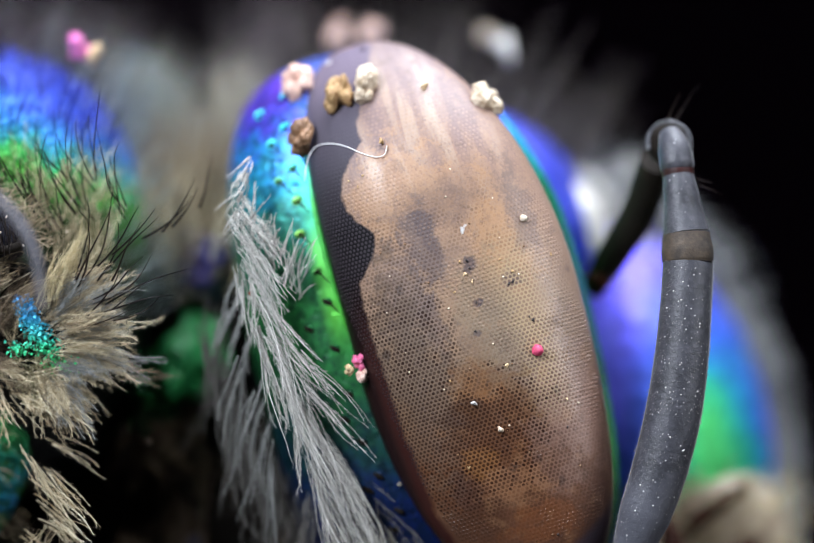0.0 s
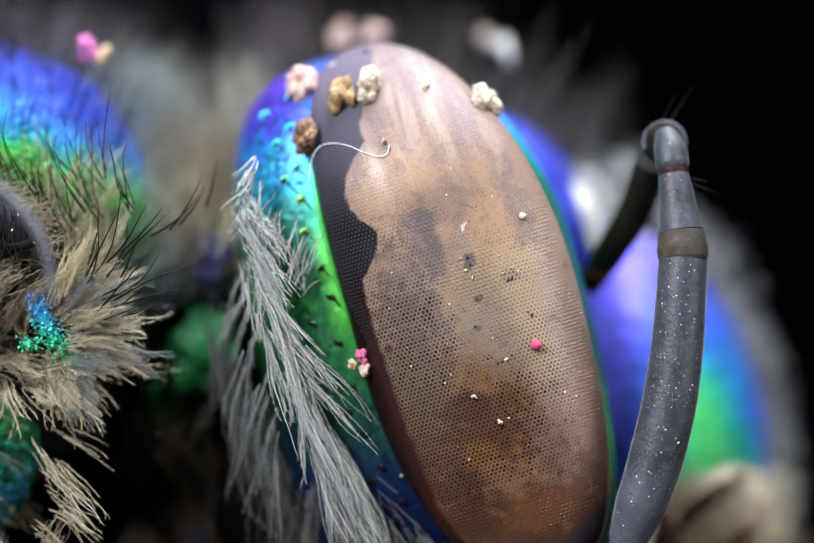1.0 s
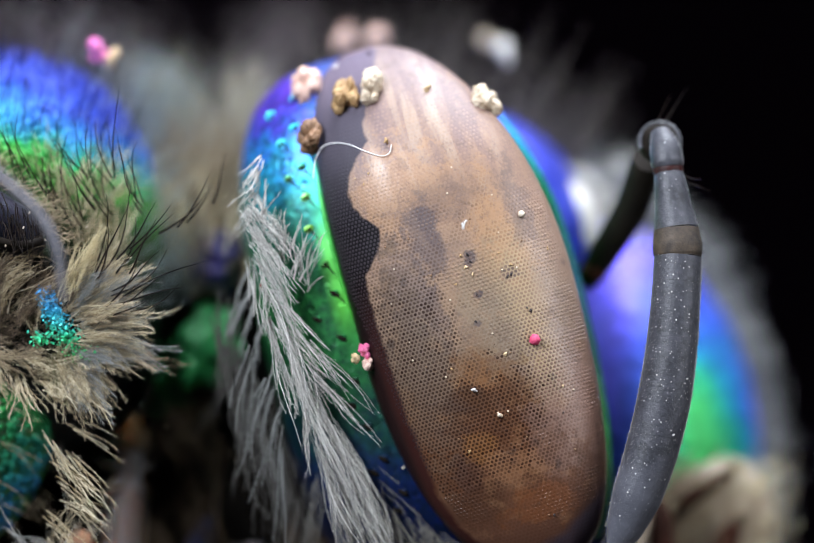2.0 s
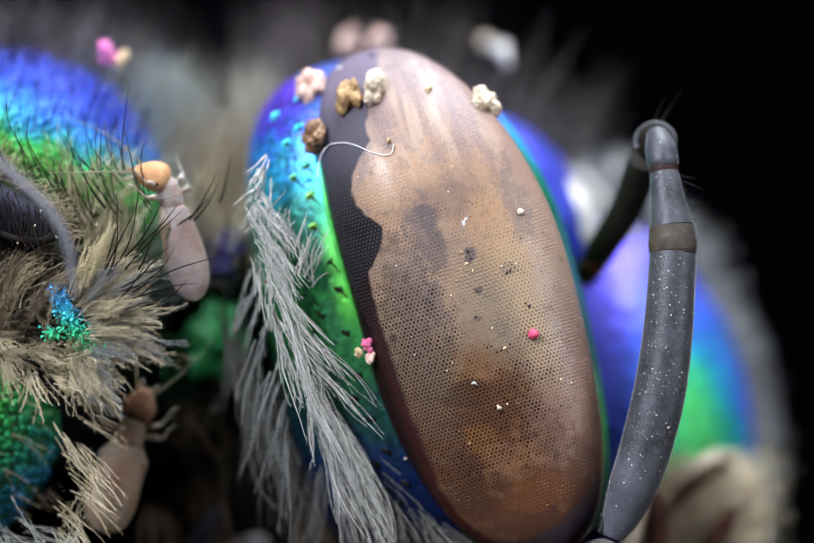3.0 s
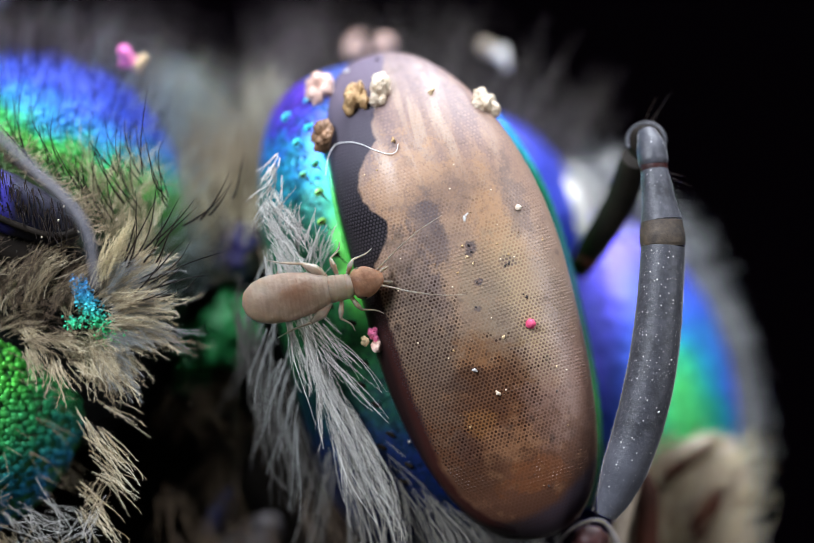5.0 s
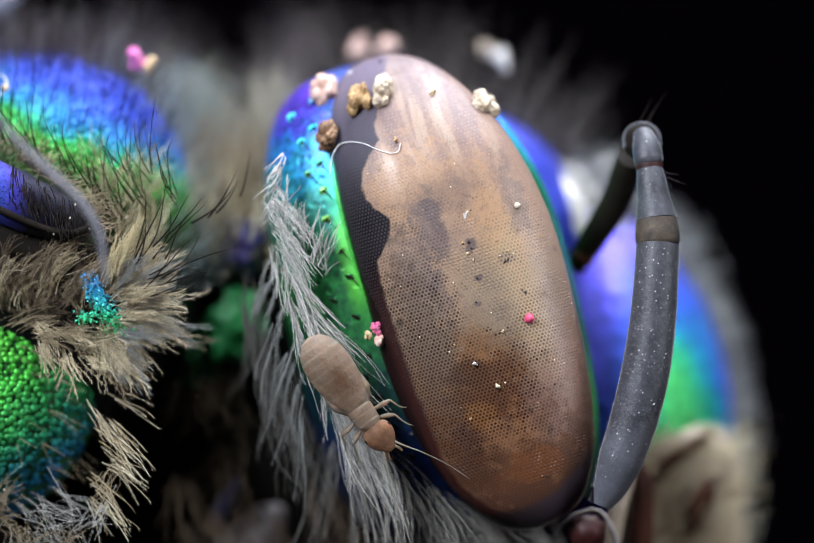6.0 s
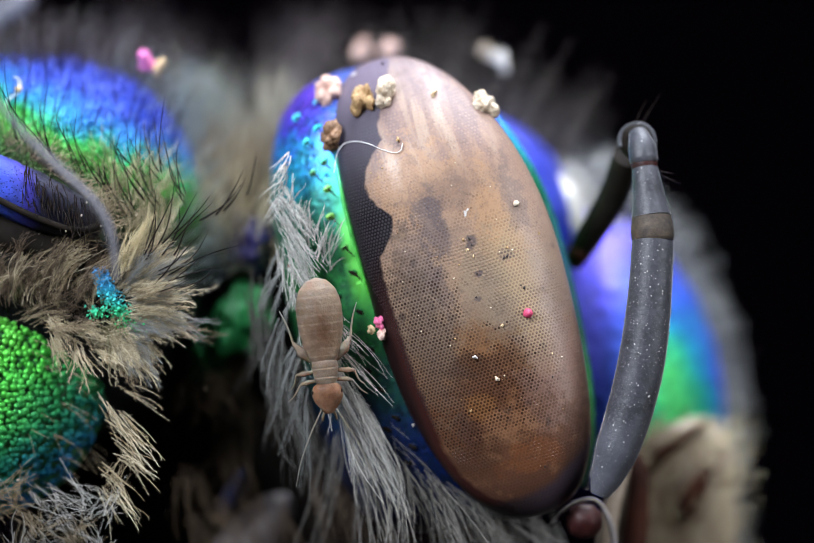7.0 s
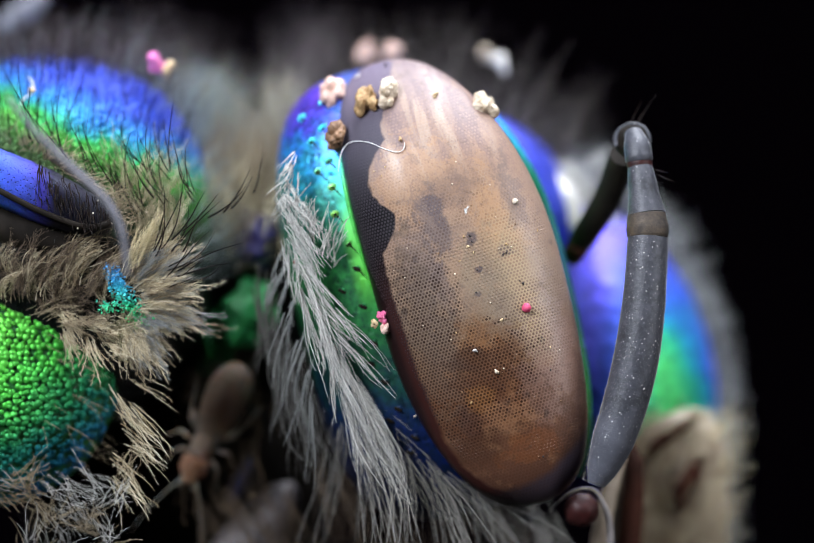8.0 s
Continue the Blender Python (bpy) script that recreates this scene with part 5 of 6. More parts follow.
def side_hair():
    rng = np.random.default_rng(25)
    olive = []
    for k in range(9):
        root = (rng.uniform(225, 270), rng.uniform(600, 650), rng.uniform(-15, 5))
        q = radians(rng.uniform(-110, 60))
        olive += lock(rng, root, (root[0] + 45 * math.cos(q), root[1] - 45 * math.sin(q), -25), 14, 8, 0.3, 0.1, 0.9, 7, 12)
    coat("shoulder_underhair", olive, OLIVE_HAIR, "olive hair round the scale patch")
    groups, tan = [], []
    dark = []
    for k in range(66):
        x = (k % 33) / 32
        root = np.array([-30 + 235 * x + rng.uniform(-12, 12), 572 - 10 * x + rng.uniform(-45, 22), rng.uniform(-25, 15)])
        q = radians(118 - 50 * x + rng.uniform(-22, 22))
        far = rng.uniform(72, 140)
        tip = root + far * np.array([math.cos(q), -math.sin(q), -0.15])
        (groups, dark, tan, dark)[k % 4].extend(lock(rng, root, tip, 8, 6, 0.14, rng.uniform(0.05, 0.5), 0.85, 9, 26, 0.5, 0.28, 0.3, rng.uniform(0.0, 0.75)))
    for k in range(22):
        root = np.array([rng.uniform(40, 215), rng.uniform(545, 615), rng.uniform(-10, 25)])
        q = radians(rng.uniform(-30, 150))
        tip = root + rng.uniform(50, 95) * np.array([math.cos(q), -math.sin(q), -0.25])
        (dark, dark, groups)[k % 3].extend(lock(rng, root, tip, 9, 7, 0.2, rng.uniform(0.0, 0.5), 0.85, 9, 26, 0.5, 0.28, 0.3, rng.uniform(-0.3, 0.6)))
    coat("wing_root_hair", dark, BROWN_HAIR, "brown swirling hair under the wing root")
    coat("wing_root_hair", groups, TAN_HAIR, "tan swirling hair under the wing root")
    coat("wing_root_hair", tan, CREAM_HAIR, "cream swirling hair under the wing root")
    groups, pale = [], []
    for k in range(12):
        x = k / 11
        root = (100 + 160 * x + rng.uniform(-12, 12), 612 + 48 * x + rng.uniform(-18, 18), rng.uniform(-25, 5))
        q = radians(-5 - 30 * x + rng.uniform(-55, 55))
        tip = (root[0] + 62 * math.cos(q), root[1] - 62 * math.sin(q), rng.uniform(-60, -10))
        (groups if k % 3 == 0 else pale).extend(lock(rng, root, tip, 18, 6, 0.26, 0.1, 1.1, 9, 30))
    coat("flank_tuft", groups, TAN_HAIR, "tan tufts along the flank")
    coat("flank_tuft", pale, CREAM_HAIR, "cream tufts along the flank")
    groups = []
    for k in range(15):
        root = (205 + rng.uniform(0, 45), 730 + 14 * k, rng.uniform(-5, 20))
        q = radians(rng.uniform(-65, -15))
        tip = (root[0] + 90 * math.cos(q), root[1] - 90 * math.sin(q), rng.uniform(-40, 0))
        groups += lock(rng, root, tip, 5, 5, 0.14, 0.2, 1.3, 9, 12)
    coat("flank_fringe", groups, CREAM_HAIR, "ragged pale fringe of the flank")
    groups, dull = [], []
    for k in range(34):
        root = (rng.uniform(-20, 250), rng.uniform(915, 1090), rng.uniform(-10, 40))
        q = radians(rng.uniform(20, 160))
        tip = (root[0] + 90 * math.cos(q), root[1] - 90 * math.sin(q), rng.uniform(-40, 10))
        (groups if k % 2 else dull).extend(lock(rng, root, tip, 7, 8, 0.25, 0.1, 0.8, 9, 14))
    coat("belly_hair", groups, WHITE_HAIR, "white tangled hair under the flank")
    coat("belly_underhair", dull, TAN_HAIR, "tan hair under the flank")
    root, nrm = over(rng, (-40, 722, 205), (268, 258, 200), 36, (0.45, 0.95), (-0.6, 0.8))
    coat("flank_down", plumes(rng, root, clump(rng, nrm * 0.6 + np.array([0.5, 0.2, -0.2]), 0.3), 46 * rng.uniform(0.6, 1.3, 36), np.array([0.1, 0.2, 0]), 1.0, 6, 8), TAN_HAIR, "thin pale down on the flank")
    root = np.stack([rng.uniform(380, 560, 130), rng.uniform(930, 1080, 130), rng.uniform(220, 300, 130)], -1)
    coat("leg_hair", plumes(rng, root, clump(rng, np.tile([0.4, 0.9, 0.0], (130, 1)), 0.25), 110 * rng.uniform(0.5, 1.2, 130), np.zeros(3), 1.6, 10, 10), BROWN_HAIR, "brown hair on the leg")
    n = 130
    root = np.stack([rng.uniform(70, 205, n), np.zeros(n), np.full(n, -56.0)], -1)
    root[:, 1] = 322 + (root[:, 0] - 60) * 0.5 + rng.uniform(-16, 50, n)
    coat("tegula_bristles", [(strands(rng, root, clump(rng, np.tile([0.1, 0.9, -0.35], (n, 1)), 0.15), 34 * rng.uniform(0.6, 1.3, n), np.zeros(3), 4), 1.3, 0.3)], BLACK_HAIR, "short black bristles on the wing-root plate")
    root, s = along(rng, [(20, 270, 70), (90, 300, 40), (160, 345, 10), (215, 400, -5), (240, 460, 0)], 200, (8, 8, 8))
    coat("rim_hair", plumes(rng, root, clump(rng, np.tile([0.5, -0.6, -0.3], (200, 1)), 0.45), 42 * rng.uniform(0.6, 1.3, 200), np.array([0.2, 0.1, 0]), 1.1, 7, 10), TAN_HAIR, "short tan hair along the wing-root rim")


cheek_tuft()
fan_tuft()
thorax_hair()
side_hair()

# ---- pollen, dust and fibres ----


def grain_mesh(name, size, lumps, seed, spread=0.62):
    """A cluster of rounded grains grown into one lump."""
    r = np.random.default_rng(seed)
    at = r.normal(0, 1, (lumps, 3))
    at = at / np.linalg.norm(at, axis=1)[:, None] * spread * r.uniform(0.75, 1.05, (lumps, 1)) * (lumps > 1)
    rad = r.uniform(0.24, 0.46, lumps) if lumps > 1 else np.ones(1)
    stretch = r.uniform((0.70, 0.80, 0.95), (0.95, 1.10, 1.20)) if lumps > 2 else np.ones(3)
    bm = bmesh.new()
    bmesh.ops.create_icosphere(bm, subdivisions=5 if lumps > 8 else 4 if lumps > 1 else 3, radius=1)
    for v in bm.verts:
        d = np.array(v.co.normalized())
        along = at @ d
        inside = rad ** 2 - (at ** 2).sum(1) + along ** 2
        reach = max(0.42, (along + np.sqrt(np.maximum(inside, 0)))[inside > 0].max(initial=0.42))
        reach *= 1 + 0.15 * noise.noise(Vector(d) * 2.6 + Vector((seed, 0, 0))) + 0.13 * noise.noise(Vector(d) * 7 + Vector((0, seed, 0))) + 0.07 * noise.noise(Vector(d) * 19 + Vector((0, 0, seed)))
        v.co = Vector(d * stretch) * reach * size * UNIT
    me = bpy.data.meshes.new(name)
    bm.to_mesh(me)
    bm.free()
    for p in me.polygons:
        p.use_smooth = True
    return me


def grain(name, u, v, w, size, lumps, material, label, seed, group=""):
    me = grain_mesh(name, size, lumps, seed)
    me.materials.append(material)
    ob = new(name, me)
    ob.location = P(u, v, w)
    return tagged(ob, label, "pollen", group)


def on_eye(u, v):
    """The depth of the eye's skin under a plan point."""
    rel = np.array([u, v, 0.0]) - MID
    a = rel @ AX - 7.7
    a = np.clip(a / (462 if a < 0 else 443.7), -1, 1)
    taper = max(1 - abs(a) ** 2.2, 0) ** (1 / 2.434)
    mid = 14.5 - 23 * a - 64.4 * max(-a, 0) ** 2 + 30.4 * max(a, 0) ** 2
    q = np.clip((rel @ BX - mid) / max(183.2 * taper, 1), -1, 1)
    return float(eye_surface(np.array([a]), np.array([q]))[0, 2])


def pollen():
    grain("pollen_clump", 706, 196, on_eye(706, 196) - 15, 34, 12, TAN, "tan pollen clump on the eye", 1)
    grain("pollen_clump", 748, 184, on_eye(748, 184) - 15, 34, 12, PALE, "pale cream pollen clump on the eye", 2)
    grain("pollen_clump", 640, 181, on_cheek(640, 181) - 10, 29, 14, BLUSH, "pinkish white pollen clump on the crown", 3)
    grain("pollen_clump", 646, 262, 22, 28, 14, UMBER, "brown pollen clump at the eye's edge", 4)
    grain("pollen_clump", 934, 200, on_eye(934, 200) - 12, 36, 11, PALE, "cream pollen clump on the fore edge of the eye", 5)
    grain("pollen_clump", 738, 611, -18, 15, 9, PINK, "pink pollen clump at the eye's edge", 6)
    grain("pollen_clump", 722, 622, -20, 12, 9, BEIGE, "beige pollen clump at the eye's edge", 7)
    grain("pollen_clump", 743, 635, -18, 14, 9, BLUSH, "beige pollen clump at the eye's edge", 8)
    grain("pollen_clump", 296, 117, 250, 24, 5, MAGENTA, "bright pink pollen on the thorax hair", 9)
    grain("pollen_clump", 322, 127, 250, 21, 5, BEIGE, "yellow pollen on the thorax hair", 10)
    grain("pollen_clump", 702, 95, 600, 31, 8, BLUSH, "blurred pale pollen behind the crown", 11)
    grain("pollen_clump", 752, 98, 600, 25, 5, BLUSH, "blurred beige pollen behind the crown", 12)
    grain("pollen_clump", 932, 98, 640, 24, 4, PALE, "blurred pale pollen in the hair", 13)
    grain("pollen_clump", 968, 117, 600, 24, 3, CHALK, "blurred white pollen in the hair", 14)
    cam.data.dof.focus_object = grain("pollen_grain", 1014, 593, on_eye(1014, 593) - 4, 9, 1, CRIMSON, "single crimson pollen grain on the eye", 15)
    grain("dust_grain", 956, 716, on_eye(956, 716) - 5, 8, 2, PALE, "white dust grain on the eye", 16)
    grain("dust_grain", 915, 675, on_eye(915, 675) - 5, 8, 2, SPECK, "grey dust grain on the eye", 17)
    grain("dust_grain", 992, 388, on_eye(992, 388) - 3, 6, 1, PALE, "white dust grain on the eye", 18)
    grain("dust_grain", 774, 754, 40, 5, 1, PALE, "white dust grain on the cheek", 19)
    grain("dust_grain", 771, 268, on_eye(790, 268) - 3, 8, 3, TAN, "yellow dust grain on the eye", 20)
    for k, (u, v, size) in enumerate(((905, 455, 5), (909, 466, 4), (919, 519, 4), (969, 490, 5), (976, 486, 3.5), (1008, 545, 4), (1001, 540, 3), (918, 563, 3), (1060, 712, 3), (1046, 880, 3), (742, 126, 7))):
        grain("dirt_speck", u, v, on_eye(u, v) - 0.5, size, 3, SOOT, "dark dirt speck on the eye", 60 + k, "dirt specks on the eye")
    for k, (u, v, size) in enumerate(((901, 474, 5), (975, 470, 4), (893, 455, 4), (912, 486, 3.5), (1035, 445, 4), (885, 503, 3), (966, 618, 5), (907, 776, 5), (955, 452, 3), (1060, 668, 3.5), (878, 640, 3), (742, 322, 3), (720, 330, 2.5), (735, 340, 2.5))):
        grain("skin_flake", u, v, on_eye(u, v) - 0.8, size, 3, TAN if k % 3 else BEIGE, "tan flake of dried skin on the eye", 500 + k, "flakes on the eye")
    grain("dust_grain", 688, 146, on_eye(688, 146) - 3, 7, 2, CHALK, "white dust grain on the crown of the eye", 520)
    grain("dust_grain", 799, 802, on_cheek(799, 802) - 3, 4, 2, PALE, "white dust grain on the cheek", 521)
    grain("pollen_clump", 838, 182, on_eye(838, 182) - 3, 9, 5, BEIGE, "small yellow pollen clump on the eye", 522)
    r = np.random.default_rng(3)
    for k in range(40):
        u, v = r.uniform(740, 1090), r.uniform(300, 900)
        if abs((np.array([u, v, 0]) - MID) @ BX - 22) < 150:
            grain("eye_speck", u, v, on_eye(u, v) - 1, r.uniform(0.8, 1.9), 1, PALE if k % 2 else UMBER, "tiny dust speck on the eye", 100 + k, "specks on the eye")
    for k, p in enumerate(dust_points):
        grain("antenna_speck", *p, r.uniform(0.6, 1.6), 1, SPECK, "tiny white dust speck on the antenna", 200 + k, "specks on the antenna")
    for k, (u, v, w) in enumerate(((348, 398, -20), (283, 408, 0), (180, 410, -75), (60, 905, 0), (150, 440, -60), (290, 360, 0), (215, 430, -40), (410, 735, 150), (190, 385, -70))):
        grain("dust_grain", u, v, w, 3.4, 3, PALE, "white dust grain in the hair", 400 + k)
    grain("red_grain", 567, 504, -8, 7, 3, RED, "red-brown grain in the cheek hair", 451)
    grain("red_grain", 592, 604, 0, 6, 3, RED, "red-brown grain in the cheek hair", 452)
    grain("pollen_grain", 60, 173, 115, 7, 1, BEIGE, "yellow pollen grain on a fibre", 453)


pollen()


def fibre(name, path, r, label, material=THREAD):
    ob = new(name, tube(name, path, [r] * len(path), 60, 6))
    ob.data.materials.append(material)
    return tagged(ob, label, "fibre")


eye_path = [(652, 330), (656, 300), (668, 278), (690, 272), (715, 276), (738, 286), (762, 293), (776, 289), (780, 275)]
fibre("fibre", [(u, v, on_eye(max(u, 672), v) - 5) for u, v in eye_path], 0.8, "curled white fibre on the eye")
fibre("fibre", [(52, 148, 120), (62, 160, 118), (60, 178, 118), (44, 190, 120), (35, 205, 122)], 1.8, "white fibre on the thorax hair")
fibre("fibre", [(895, 402, -130), (897, 412, -130), (899, 402, -131), (903, 398, -131)], 1.2, "tiny white fibre on the eye")

# ---- the backdrop ----
bm = bmesh.new()
for k in range(25):
    q = math.pi * k / 24
    for z in (-0.12, 0.12):
        bm.verts.new((0.10 * math.cos(q), 0.03 + 0.05 * math.sin(q), z))
bm.verts.ensure_lookup_table()
for k in range(24):
    bm.faces.new([bm.verts[i] for i in (2 * k, 2 * k + 1, 2 * k + 3, 2 * k + 2)])
bmesh.ops.solidify(bm, geom=bm.faces[:], thickness=0.001)
me = bpy.data.meshes.new("backdrop")
bm.to_mesh(me)
bm.free()
me.materials.append(VELVET)
tagged(new("backdrop", me), "black velvet studio backdrop", "backdrop", kind="structure")

# ---- booklice ----


def louse_material(name, a, b, spot, clear=0.0):
    g = Graph(name)
    n = g.noise(9, 6, 0.65)
    back = g.vec("DOT_PRODUCT", g.mm, (1, 0, 0))
    colour = g.ramp(n, (0.3, a), (0.7, b))
    across = g.math("POWER", g.math("MULTIPLY", g.vec("DOT_PRODUCT", g.mm, (0, 1, 0)), 1.6), 2.0)
    far = g.math("SQRT", g.math("ADD", across, g.math("POWER", g.math("ADD", back, 0.17), 2.0)))
    wave = g.math("SINE", g.math("ADD", g.math("MULTIPLY", back, 101.0), g.math("MULTIPLY", g.noise(7, 2), 1.2)))
    rear = g.span(back, 0.06, -0.02)
    colour = g.mix(g.math("MULTIPLY", g.span(wave, 0.0, 0.95, 0.0, 0.10), rear), colour, tuple(0.5 * c for c in a))
    colour = g.mix(g.math("MULTIPLY", g.span(wave, -0.3, -0.97, 0.0, 0.08), rear), colour, tuple(min(1.5 * c, 0.9) for c in b))
    colour = g.mix(g.span(back, -0.36, -0.5, 0.0, 0.45), colour, tuple(min(1.25 * c, 0.9) for c in b))
    gut = g.span(g.math("ADD", far, g.math("MULTIPLY_ADD", g.noise(9, 3), 0.16, -0.08)), 0.04, 0.21, 0.75, 0.0)
    colour = g.mix(gut, colour, spot)
    g.set(Base_Color=colour, Roughness=0.42, Specular_IOR_Level=0.4, Subsurface_Weight=0.7, Subsurface_Radius=(1.0, 0.55, 0.35), Subsurface_Scale=0.00012, Transmission_Weight=clear, IOR=1.25)
    g.bump(g.math("ADD", n, g.noise(40, 2)), 5)
    return g.material


LOUSE = louse_material("booklouse_skin", (0.31, 0.222, 0.158), (0.46, 0.358, 0.275), (0.19, 0.085, 0.042), 0.55)
PALE_LOUSE = louse_material("pale_booklouse_skin", (0.34, 0.27, 0.25), (0.52, 0.44, 0.42), (0.30, 0.19, 0.15), 0.45)
LOUSE_HEAD = louse_material("booklouse_head", (0.085, 0.036, 0.020), (0.36, 0.20, 0.12), (0.13, 0.05, 0.025), 0.25)
LOUSE_LIMB = louse_material("booklouse_limb", (0.28, 0.21, 0.15), (0.40, 0.33, 0.26), (0.25, 0.19, 0.14), 0.5)
PALE_HEAD = louse_material("pale_booklouse_head", (0.42, 0.21, 0.09), (0.58, 0.34, 0.17), (0.36, 0.17, 0.07), 0.15)
JET = flat("black_eye", (0.006, 0.005, 0.005), (0.012, 0.01, 0.01), 20, 0.2)


def local_skin(name, pts):
    """A closed skin over rings given in a thing's own plan units (x forward, y left, z up)."""
    flip = pts * UNIT
    r, c, _ = pts.shape
    v = flip.reshape(-1, 3).tolist() + [flip[0].mean(0).tolist(), flip[-1].mean(0).tolist()]
    f = [(i * c + j, i * c + (j + 1) % c, (i + 1) * c + (j + 1) % c, (i + 1) * c + j) for i in range(r - 1) for j in range(c)]
    f += [((j + 1) % c, j, r * c) for j in range(c)] + [((r - 1) * c + j, (r - 1) * c + (j + 1) % c, r * c + 1) for j in range(c)]
    me = bpy.data.meshes.new(name)
    me.from_pydata(v, [], f)
    bm = bmesh.new()
    bm.from_mesh(me)
    bmesh.ops.recalc_face_normals(bm, faces=bm.faces)
    bm.to_mesh(me)
    bm.free()
    for p in me.polygons:
        p.use_smooth = True
    return me


def lathe(name, xs, wide, high, lift=0.0, cols=28, grooves=(), depth=0.05):
    s = np.linspace(0, 1, 150 if len(grooves) else 24)
    x = np.interp(s, np.linspace(0, 1, len(xs)), xs)
    t = np.linspace(0, 1, len(xs))
    w, h = spline(np.stack([t, wide, high], -1), s)[:, 1:].T
    for g in grooves:
        k = 1 - depth * np.exp(-((x - g) / 1.8) ** 2) + 0.8 * depth * np.exp(-((x - g - 3.6) / 2.6) ** 2)
        w, h = w * k, h * k
    a = np.linspace(0, 2 * math.pi, cols, endpoint=False)
    pts = np.stack([np.broadcast_to(x[:, None], (len(x), cols)), np.maximum(w, 0.3)[:, None] * np.cos(a), lift + np.maximum(h, 0.3)[:, None] * np.sin(a)], -1)
    return local_skin(name, pts)


def limb(name, path, radii, cols=8, rows=16):
    path = np.array(path, float)
    s = np.linspace(0, 1, rows)
    p, r = spline(path, s), np.interp(s, np.linspace(0, 1, len(radii)), radii)
    tan = np.gradient(p, axis=0)
    tan /= np.linalg.norm(tan, axis=1)[:, None]
    side = np.cross(tan, (0.12, 0.2, 0.97))
    side /= np.linalg.norm(side, axis=1)[:, None]
    up = np.cross(side, tan)
    a = np.linspace(0, 2 * math.pi, cols, endpoint=False)
    return local_skin(name, p[:, None] + r[:, None, None] * (np.cos(a)[None, :, None] * side[:, None] + np.sin(a)[None, :, None] * up[:, None]))


def booklouse(label, head_material, skin, size=1.0, slim=1.0):
    """A wingless booklouse, head towards +x, back towards +z; the base of the thorax is its origin."""
    thing = tagged(new("booklouse"), label, "booklouse", "crawling booklice")
    thing.scale = (size, size, size)
    part("abdomen", lathe("abdomen", np.array([-152, -146, -128, -100, -60, -25, 5, 18]), np.array([3, 23, 40, 49, 49, 43, 33, 24]) * slim, np.array([3, 16, 29, 36, 35, 29, 23, 17]), 0, 32,
                          [-134, -116, -98, -80, -62, -45, -28, -12, 3], 0.011), skin, thing, "pale ringed abdomen")
    part("thorax", lathe("thorax", [8, 18, 34, 50, 60, 66], np.array([22, 28, 27, 25, 20, 12]) * slim, [16, 22, 22, 20, 16, 9], 0, 28, [28, 46], 0.03), skin, thing)
    head = part("head", lathe("head", [-6, 0, 10, 24, 36, 44, 51, 57], [14, 25, 30, 30, 25, 19, 14, 7], [12, 19, 23, 22, 18, 14, 10, 5], 0, 28), head_material, thing, "rounded three-cornered head")
    head.location = (62 * UNIT, 0, 0)
    legs = []
    for y in (-1, 1):
        part("eye", lathe("eye", [8, 10, 14, 18, 20], [0.5, 3.2, 4.2, 3.2, 0.5], [0.5, 3.2, 4.2, 3.2, 0.5], 6, 12), JET, head).location = (0, y * 26 * UNIT, 0)
        part("feeler", limb("feeler", [(46, 14 * y, 2), (62, 22 * y, 10), (98, 42 * y, 16), (148, 64 * y, 14), (196, 78 * y, 8)], [2.4, 1.8, 1.3, 1.0, 0.5], 6, 24), LOUSE_LIMB, head, "long thin feeler")
        part("palp", limb("palp", [(50, 8 * y, -8), (62, 13 * y, -12), (70, 14 * y, -18)], [3, 3.2, 2.2], 8, 8), LOUSE_LIMB, head)
        for name, root, knee, ankle, foot, r in (
                ("front_leg", (52, 20), (12, 30), (36, 40), (48, 50), (4.5, 4.6, 2.8, 2.0)),
                ("middle_leg", (34, 24), (0, 34), (20, 44), (28, 56), (4.5, 5, 3, 2.0)),
                ("hind_leg", (14, 20), (-46, 32), (-82, 36), (-114, 44), (8, 10, 3.2, 2.0))):
            leg = part(name, limb("upper_leg", [(0, 0, -6), (knee[0] / 2, y * (knee[1] / 2 + 3), 0), (knee[0], y * knee[1], -4)], [r[0] * 0.8, r[1] * 1.15, r[2]]), LOUSE_LIMB, thing)
            leg.location = (root[0] * UNIT, y * root[1] * UNIT, 0)
            part("lower_leg", limb("lower_leg", [(knee[0], y * knee[1], -4), (ankle[0], y * ankle[1], -16), (foot[0], y * foot[1], -26)], [r[2] * 0.8, r[2] * 0.6, r[3] * 0.4]), LOUSE_LIMB, leg)
            legs.append((leg, y))
    return thing, head, legs


def crawl(u, v, w, heading, pitch=0.0, roll=0.0):
    """A pose on the bee: heading in degrees from the right, counter-clockwise; pitch lifts the head to the lens."""
    m = Matrix(((1, 0, 0), (0, 0, -1), (0, 1, 0))).to_4x4()
    return Matrix.Translation(P(u, v, w)) @ m @ pose(0, 0, 0, 0, 0, heading) @ pose(0, 0, 0, roll, -pitch, 0)


climber, climber_head, climber_legs = booklouse("pale booklouse with an orange head, climbing", PALE_HEAD, PALE_LOUSE, 0.98, 0.72)
wanderer, wanderer_head, wanderer_legs = booklouse("tan booklouse with a brown head, wandering over the cheek hair", LOUSE_HEAD, LOUSE, 0.94, 0.92)


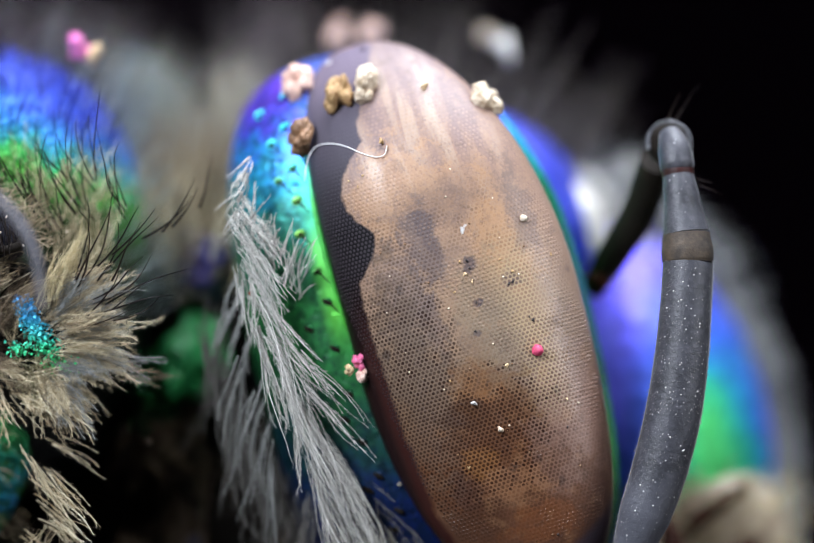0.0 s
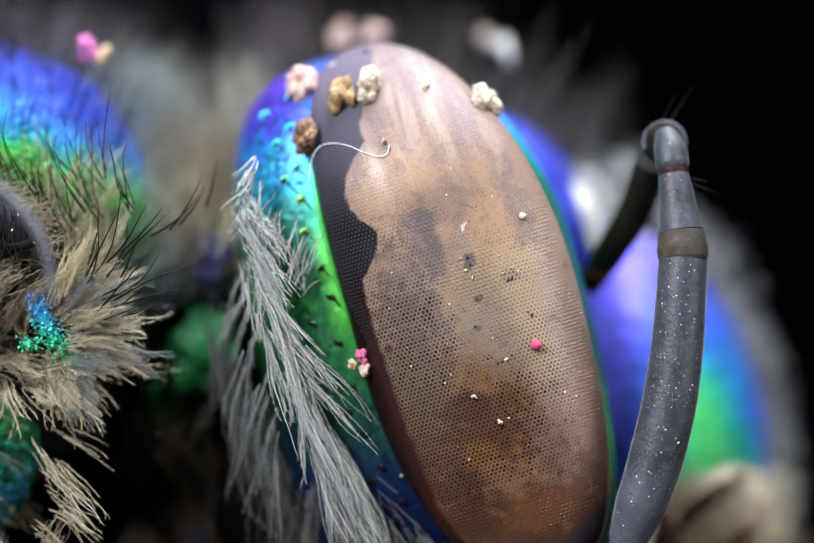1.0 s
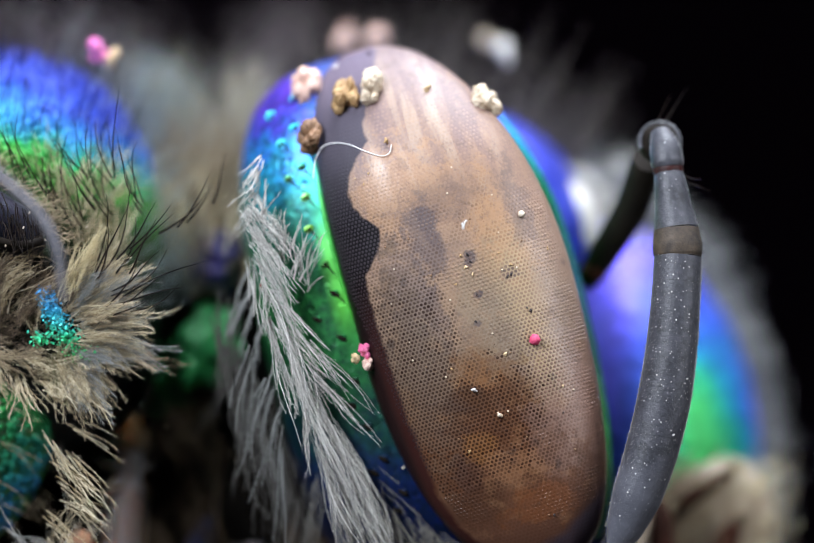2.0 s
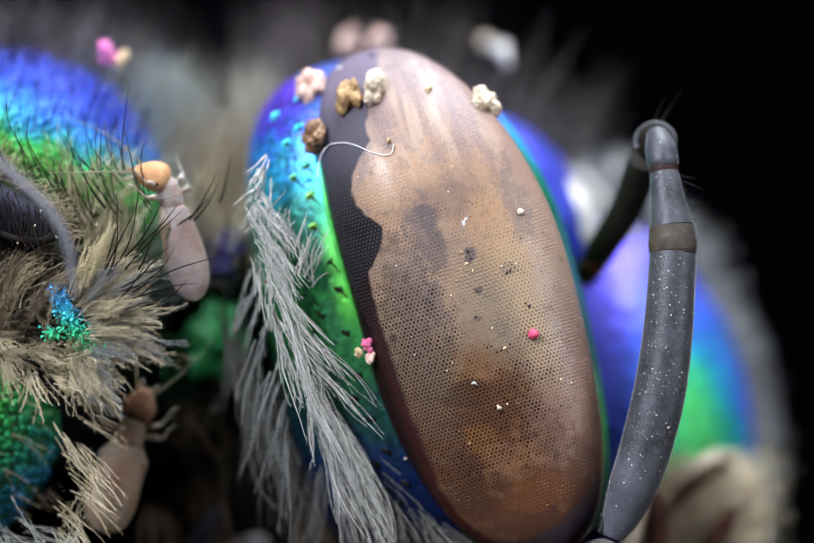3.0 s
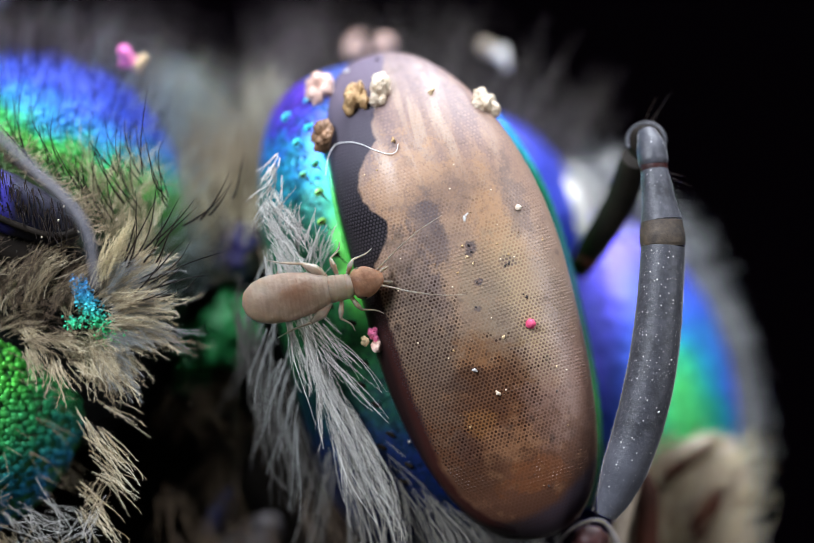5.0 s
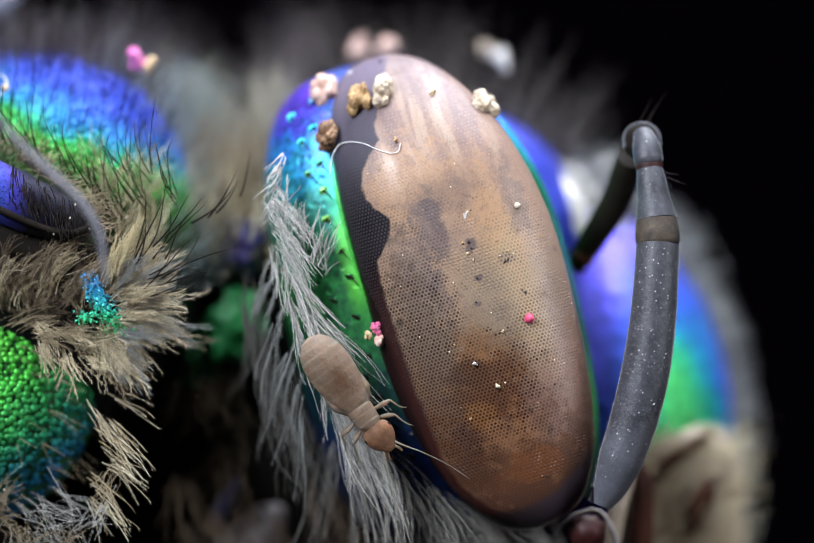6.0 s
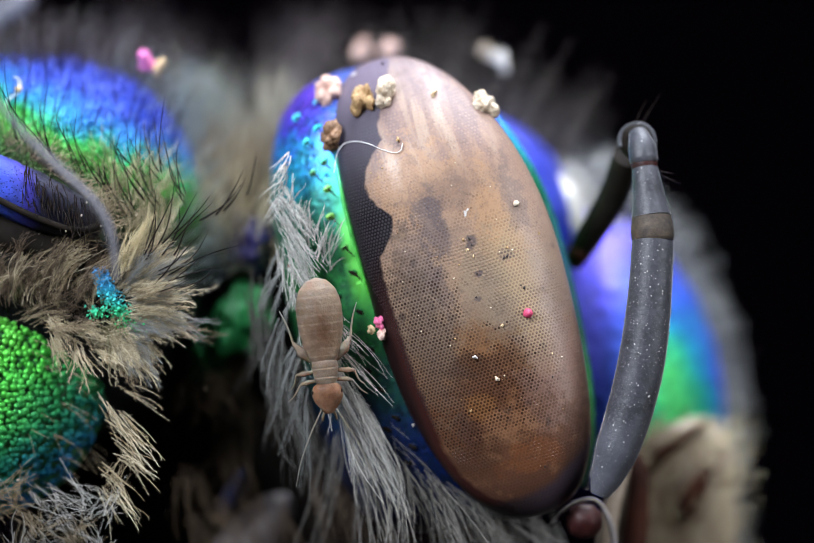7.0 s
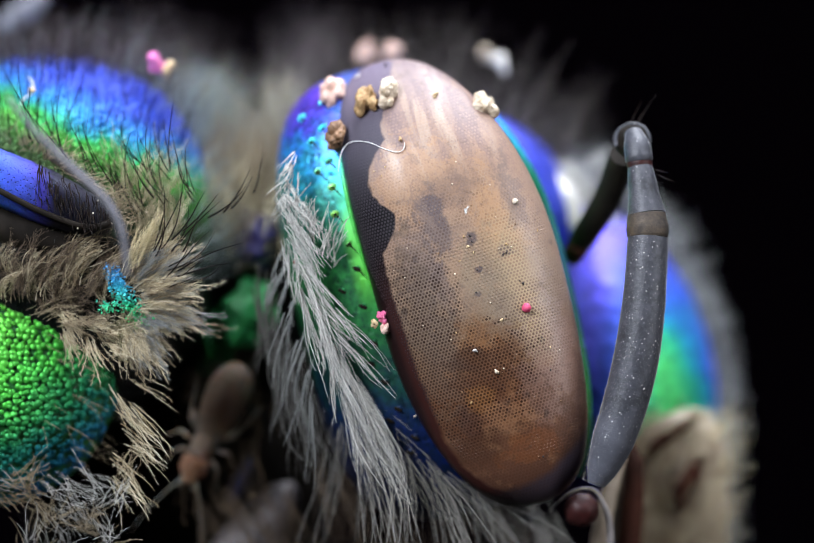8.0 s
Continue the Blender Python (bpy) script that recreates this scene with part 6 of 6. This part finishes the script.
def step_legs(legs, active):
    """An alternating gait: each leg swings about its root while its owner walks."""
    for k, (leg, y) in enumerate(legs):
        at = leg.location.copy()
        rows = []
        for i in range(81):
            t = i * 0.1
            on = 1.0 if active[0] <= t <= active[1] else 0.0
            swing = 13 * on * math.sin(2 * math.pi * (t / 0.43 + 0.5 * (k % 2)) + k)
            rows.append((t, Matrix.Translation(at) @ pose(0, 0, 0, 0, 0, y * swing)))
        walk(leg, rows)


def turn_head(head, rows, axis=(0, 0, 1)):
    at = head.location.copy()
    walk(head, [(t, Matrix.Translation(at) @ Matrix.Rotation(radians(q), 4, Vector(axis))) for t, q in rows])


CLIMB = [(0.0, (330, 1350, 420, 80)), (1.7, (345, 1000, 330, 85)), (2.8, (413, 435, 110, 85)), (2.9, (431, 413, 25, 95)),
    (3.0, (413, 392, 25, 104)), (3.1, (409, 375, 25, 105)), (3.3, (414, 367, 25, 104)), (3.5, (417, 342, 25, 102)), (3.7, (412, 316, 25, 100)),
    (3.8, (411, 298, 25, 99)), (3.9, (408, 280, 60, 101, -24)), (4.0, (422, 165, 300, 92, -50)), (4.1, (400, 88, 560, 114, -28)), (4.2, (322, -12, 660, 112, -10)),
    (4.3, (296, 20, 700, 150, -10)), (4.4, (340, 100, 720, 215)), (4.5, (393, 196, 740, 262)), (4.6, (390, 300, 860, 265)), (4.7, (370, 430, 980, 268)), (8.0, (340, 560, 1060, 270))]
WANDER = [(0.0, (190, 1300, 200, 80)), (1.6, (215, 1150, 170, 78)), (2.8, (328, 800, 110, 75)), (3.1, (332, 774, 110, 72)),
    (3.3, (359, 697, 100, 66)), (3.5, (392, 625, 90, 60)), (3.8, (410, 619, 80, 58)), (3.9, (420, 611, 70, 62)), (4.0, (431, 603, 60, 55)),
    (4.2, (457, 592, 55, 55)), (4.3, (476, 573, 50, 74)), (4.4, (487, 574, 45, 74)), (4.5, (511, 573, 25, 56)), (4.6, (536, 567, -15, 51)),
    (4.7, (574, 516, -60, 42)), (5.0, (645, 535, -85, 10)), (5.3, (650, 583, -85, -20)), (5.8, (646, 670, -75, -49)), (5.9, (671, 717, -75, -63)),
    (6.0, (696, 744, -75, -54)), (6.1, (687, 760, -75, -59)), (6.2, (687, 765, -75, -61)), (6.3, (690, 776, -75, -64)), (6.4, (713, 788, -75, -73)),
    (6.5, (730, 796, -75, -63)), (6.6, (729, 794, -75, -58)), (6.7, (706, 755, -75, -64)), (6.8, (683, 725, -75, -55)), (6.9, (656, 670, -75, -59)),
    (7.0, (632, 669, -75, -84)), (7.1, (596, 675, -65, -100)), (7.2, (579, 678, -45, -118)), (7.3, (539, 720, 20, -115)), (7.4, (524, 726, 70, -106)),
    (7.5, (501, 707, 112, -96)), (7.6, (471, 730, 165, -117)), (7.7, (454, 740, 215, -117)), (7.8, (423, 790, 235, -113)),
    (8.0, (404, 830, 255, -116))]


def motions():
    walk(climber, [(t, crawl(*row, roll=50)) for t, row in CLIMB])
    walk(wanderer, [(t, crawl(*row)) for t, row in WANDER])
    step_legs(climber_legs, (1.0, 4.6))
    step_legs(wanderer_legs, (1.0, 8.0))
    turn_head(climber_head, [(0.0, 0), (2.8, 25), (3.0, 60), (3.1, 70), (3.3, 60), (3.5, 40), (3.7, 14), (3.9, 8), (8.0, 0)], (0, 0.766, 0.643))
    turn_head(wanderer_head, [(0.0, 0), (3.5, -10), (3.8, -28), (4.0, -8), (4.5, -10), (4.7, 5), (5.8, 8), (6.4, -6), (6.8, 8), (7.2, -10), (8.0, 6)])


motions()
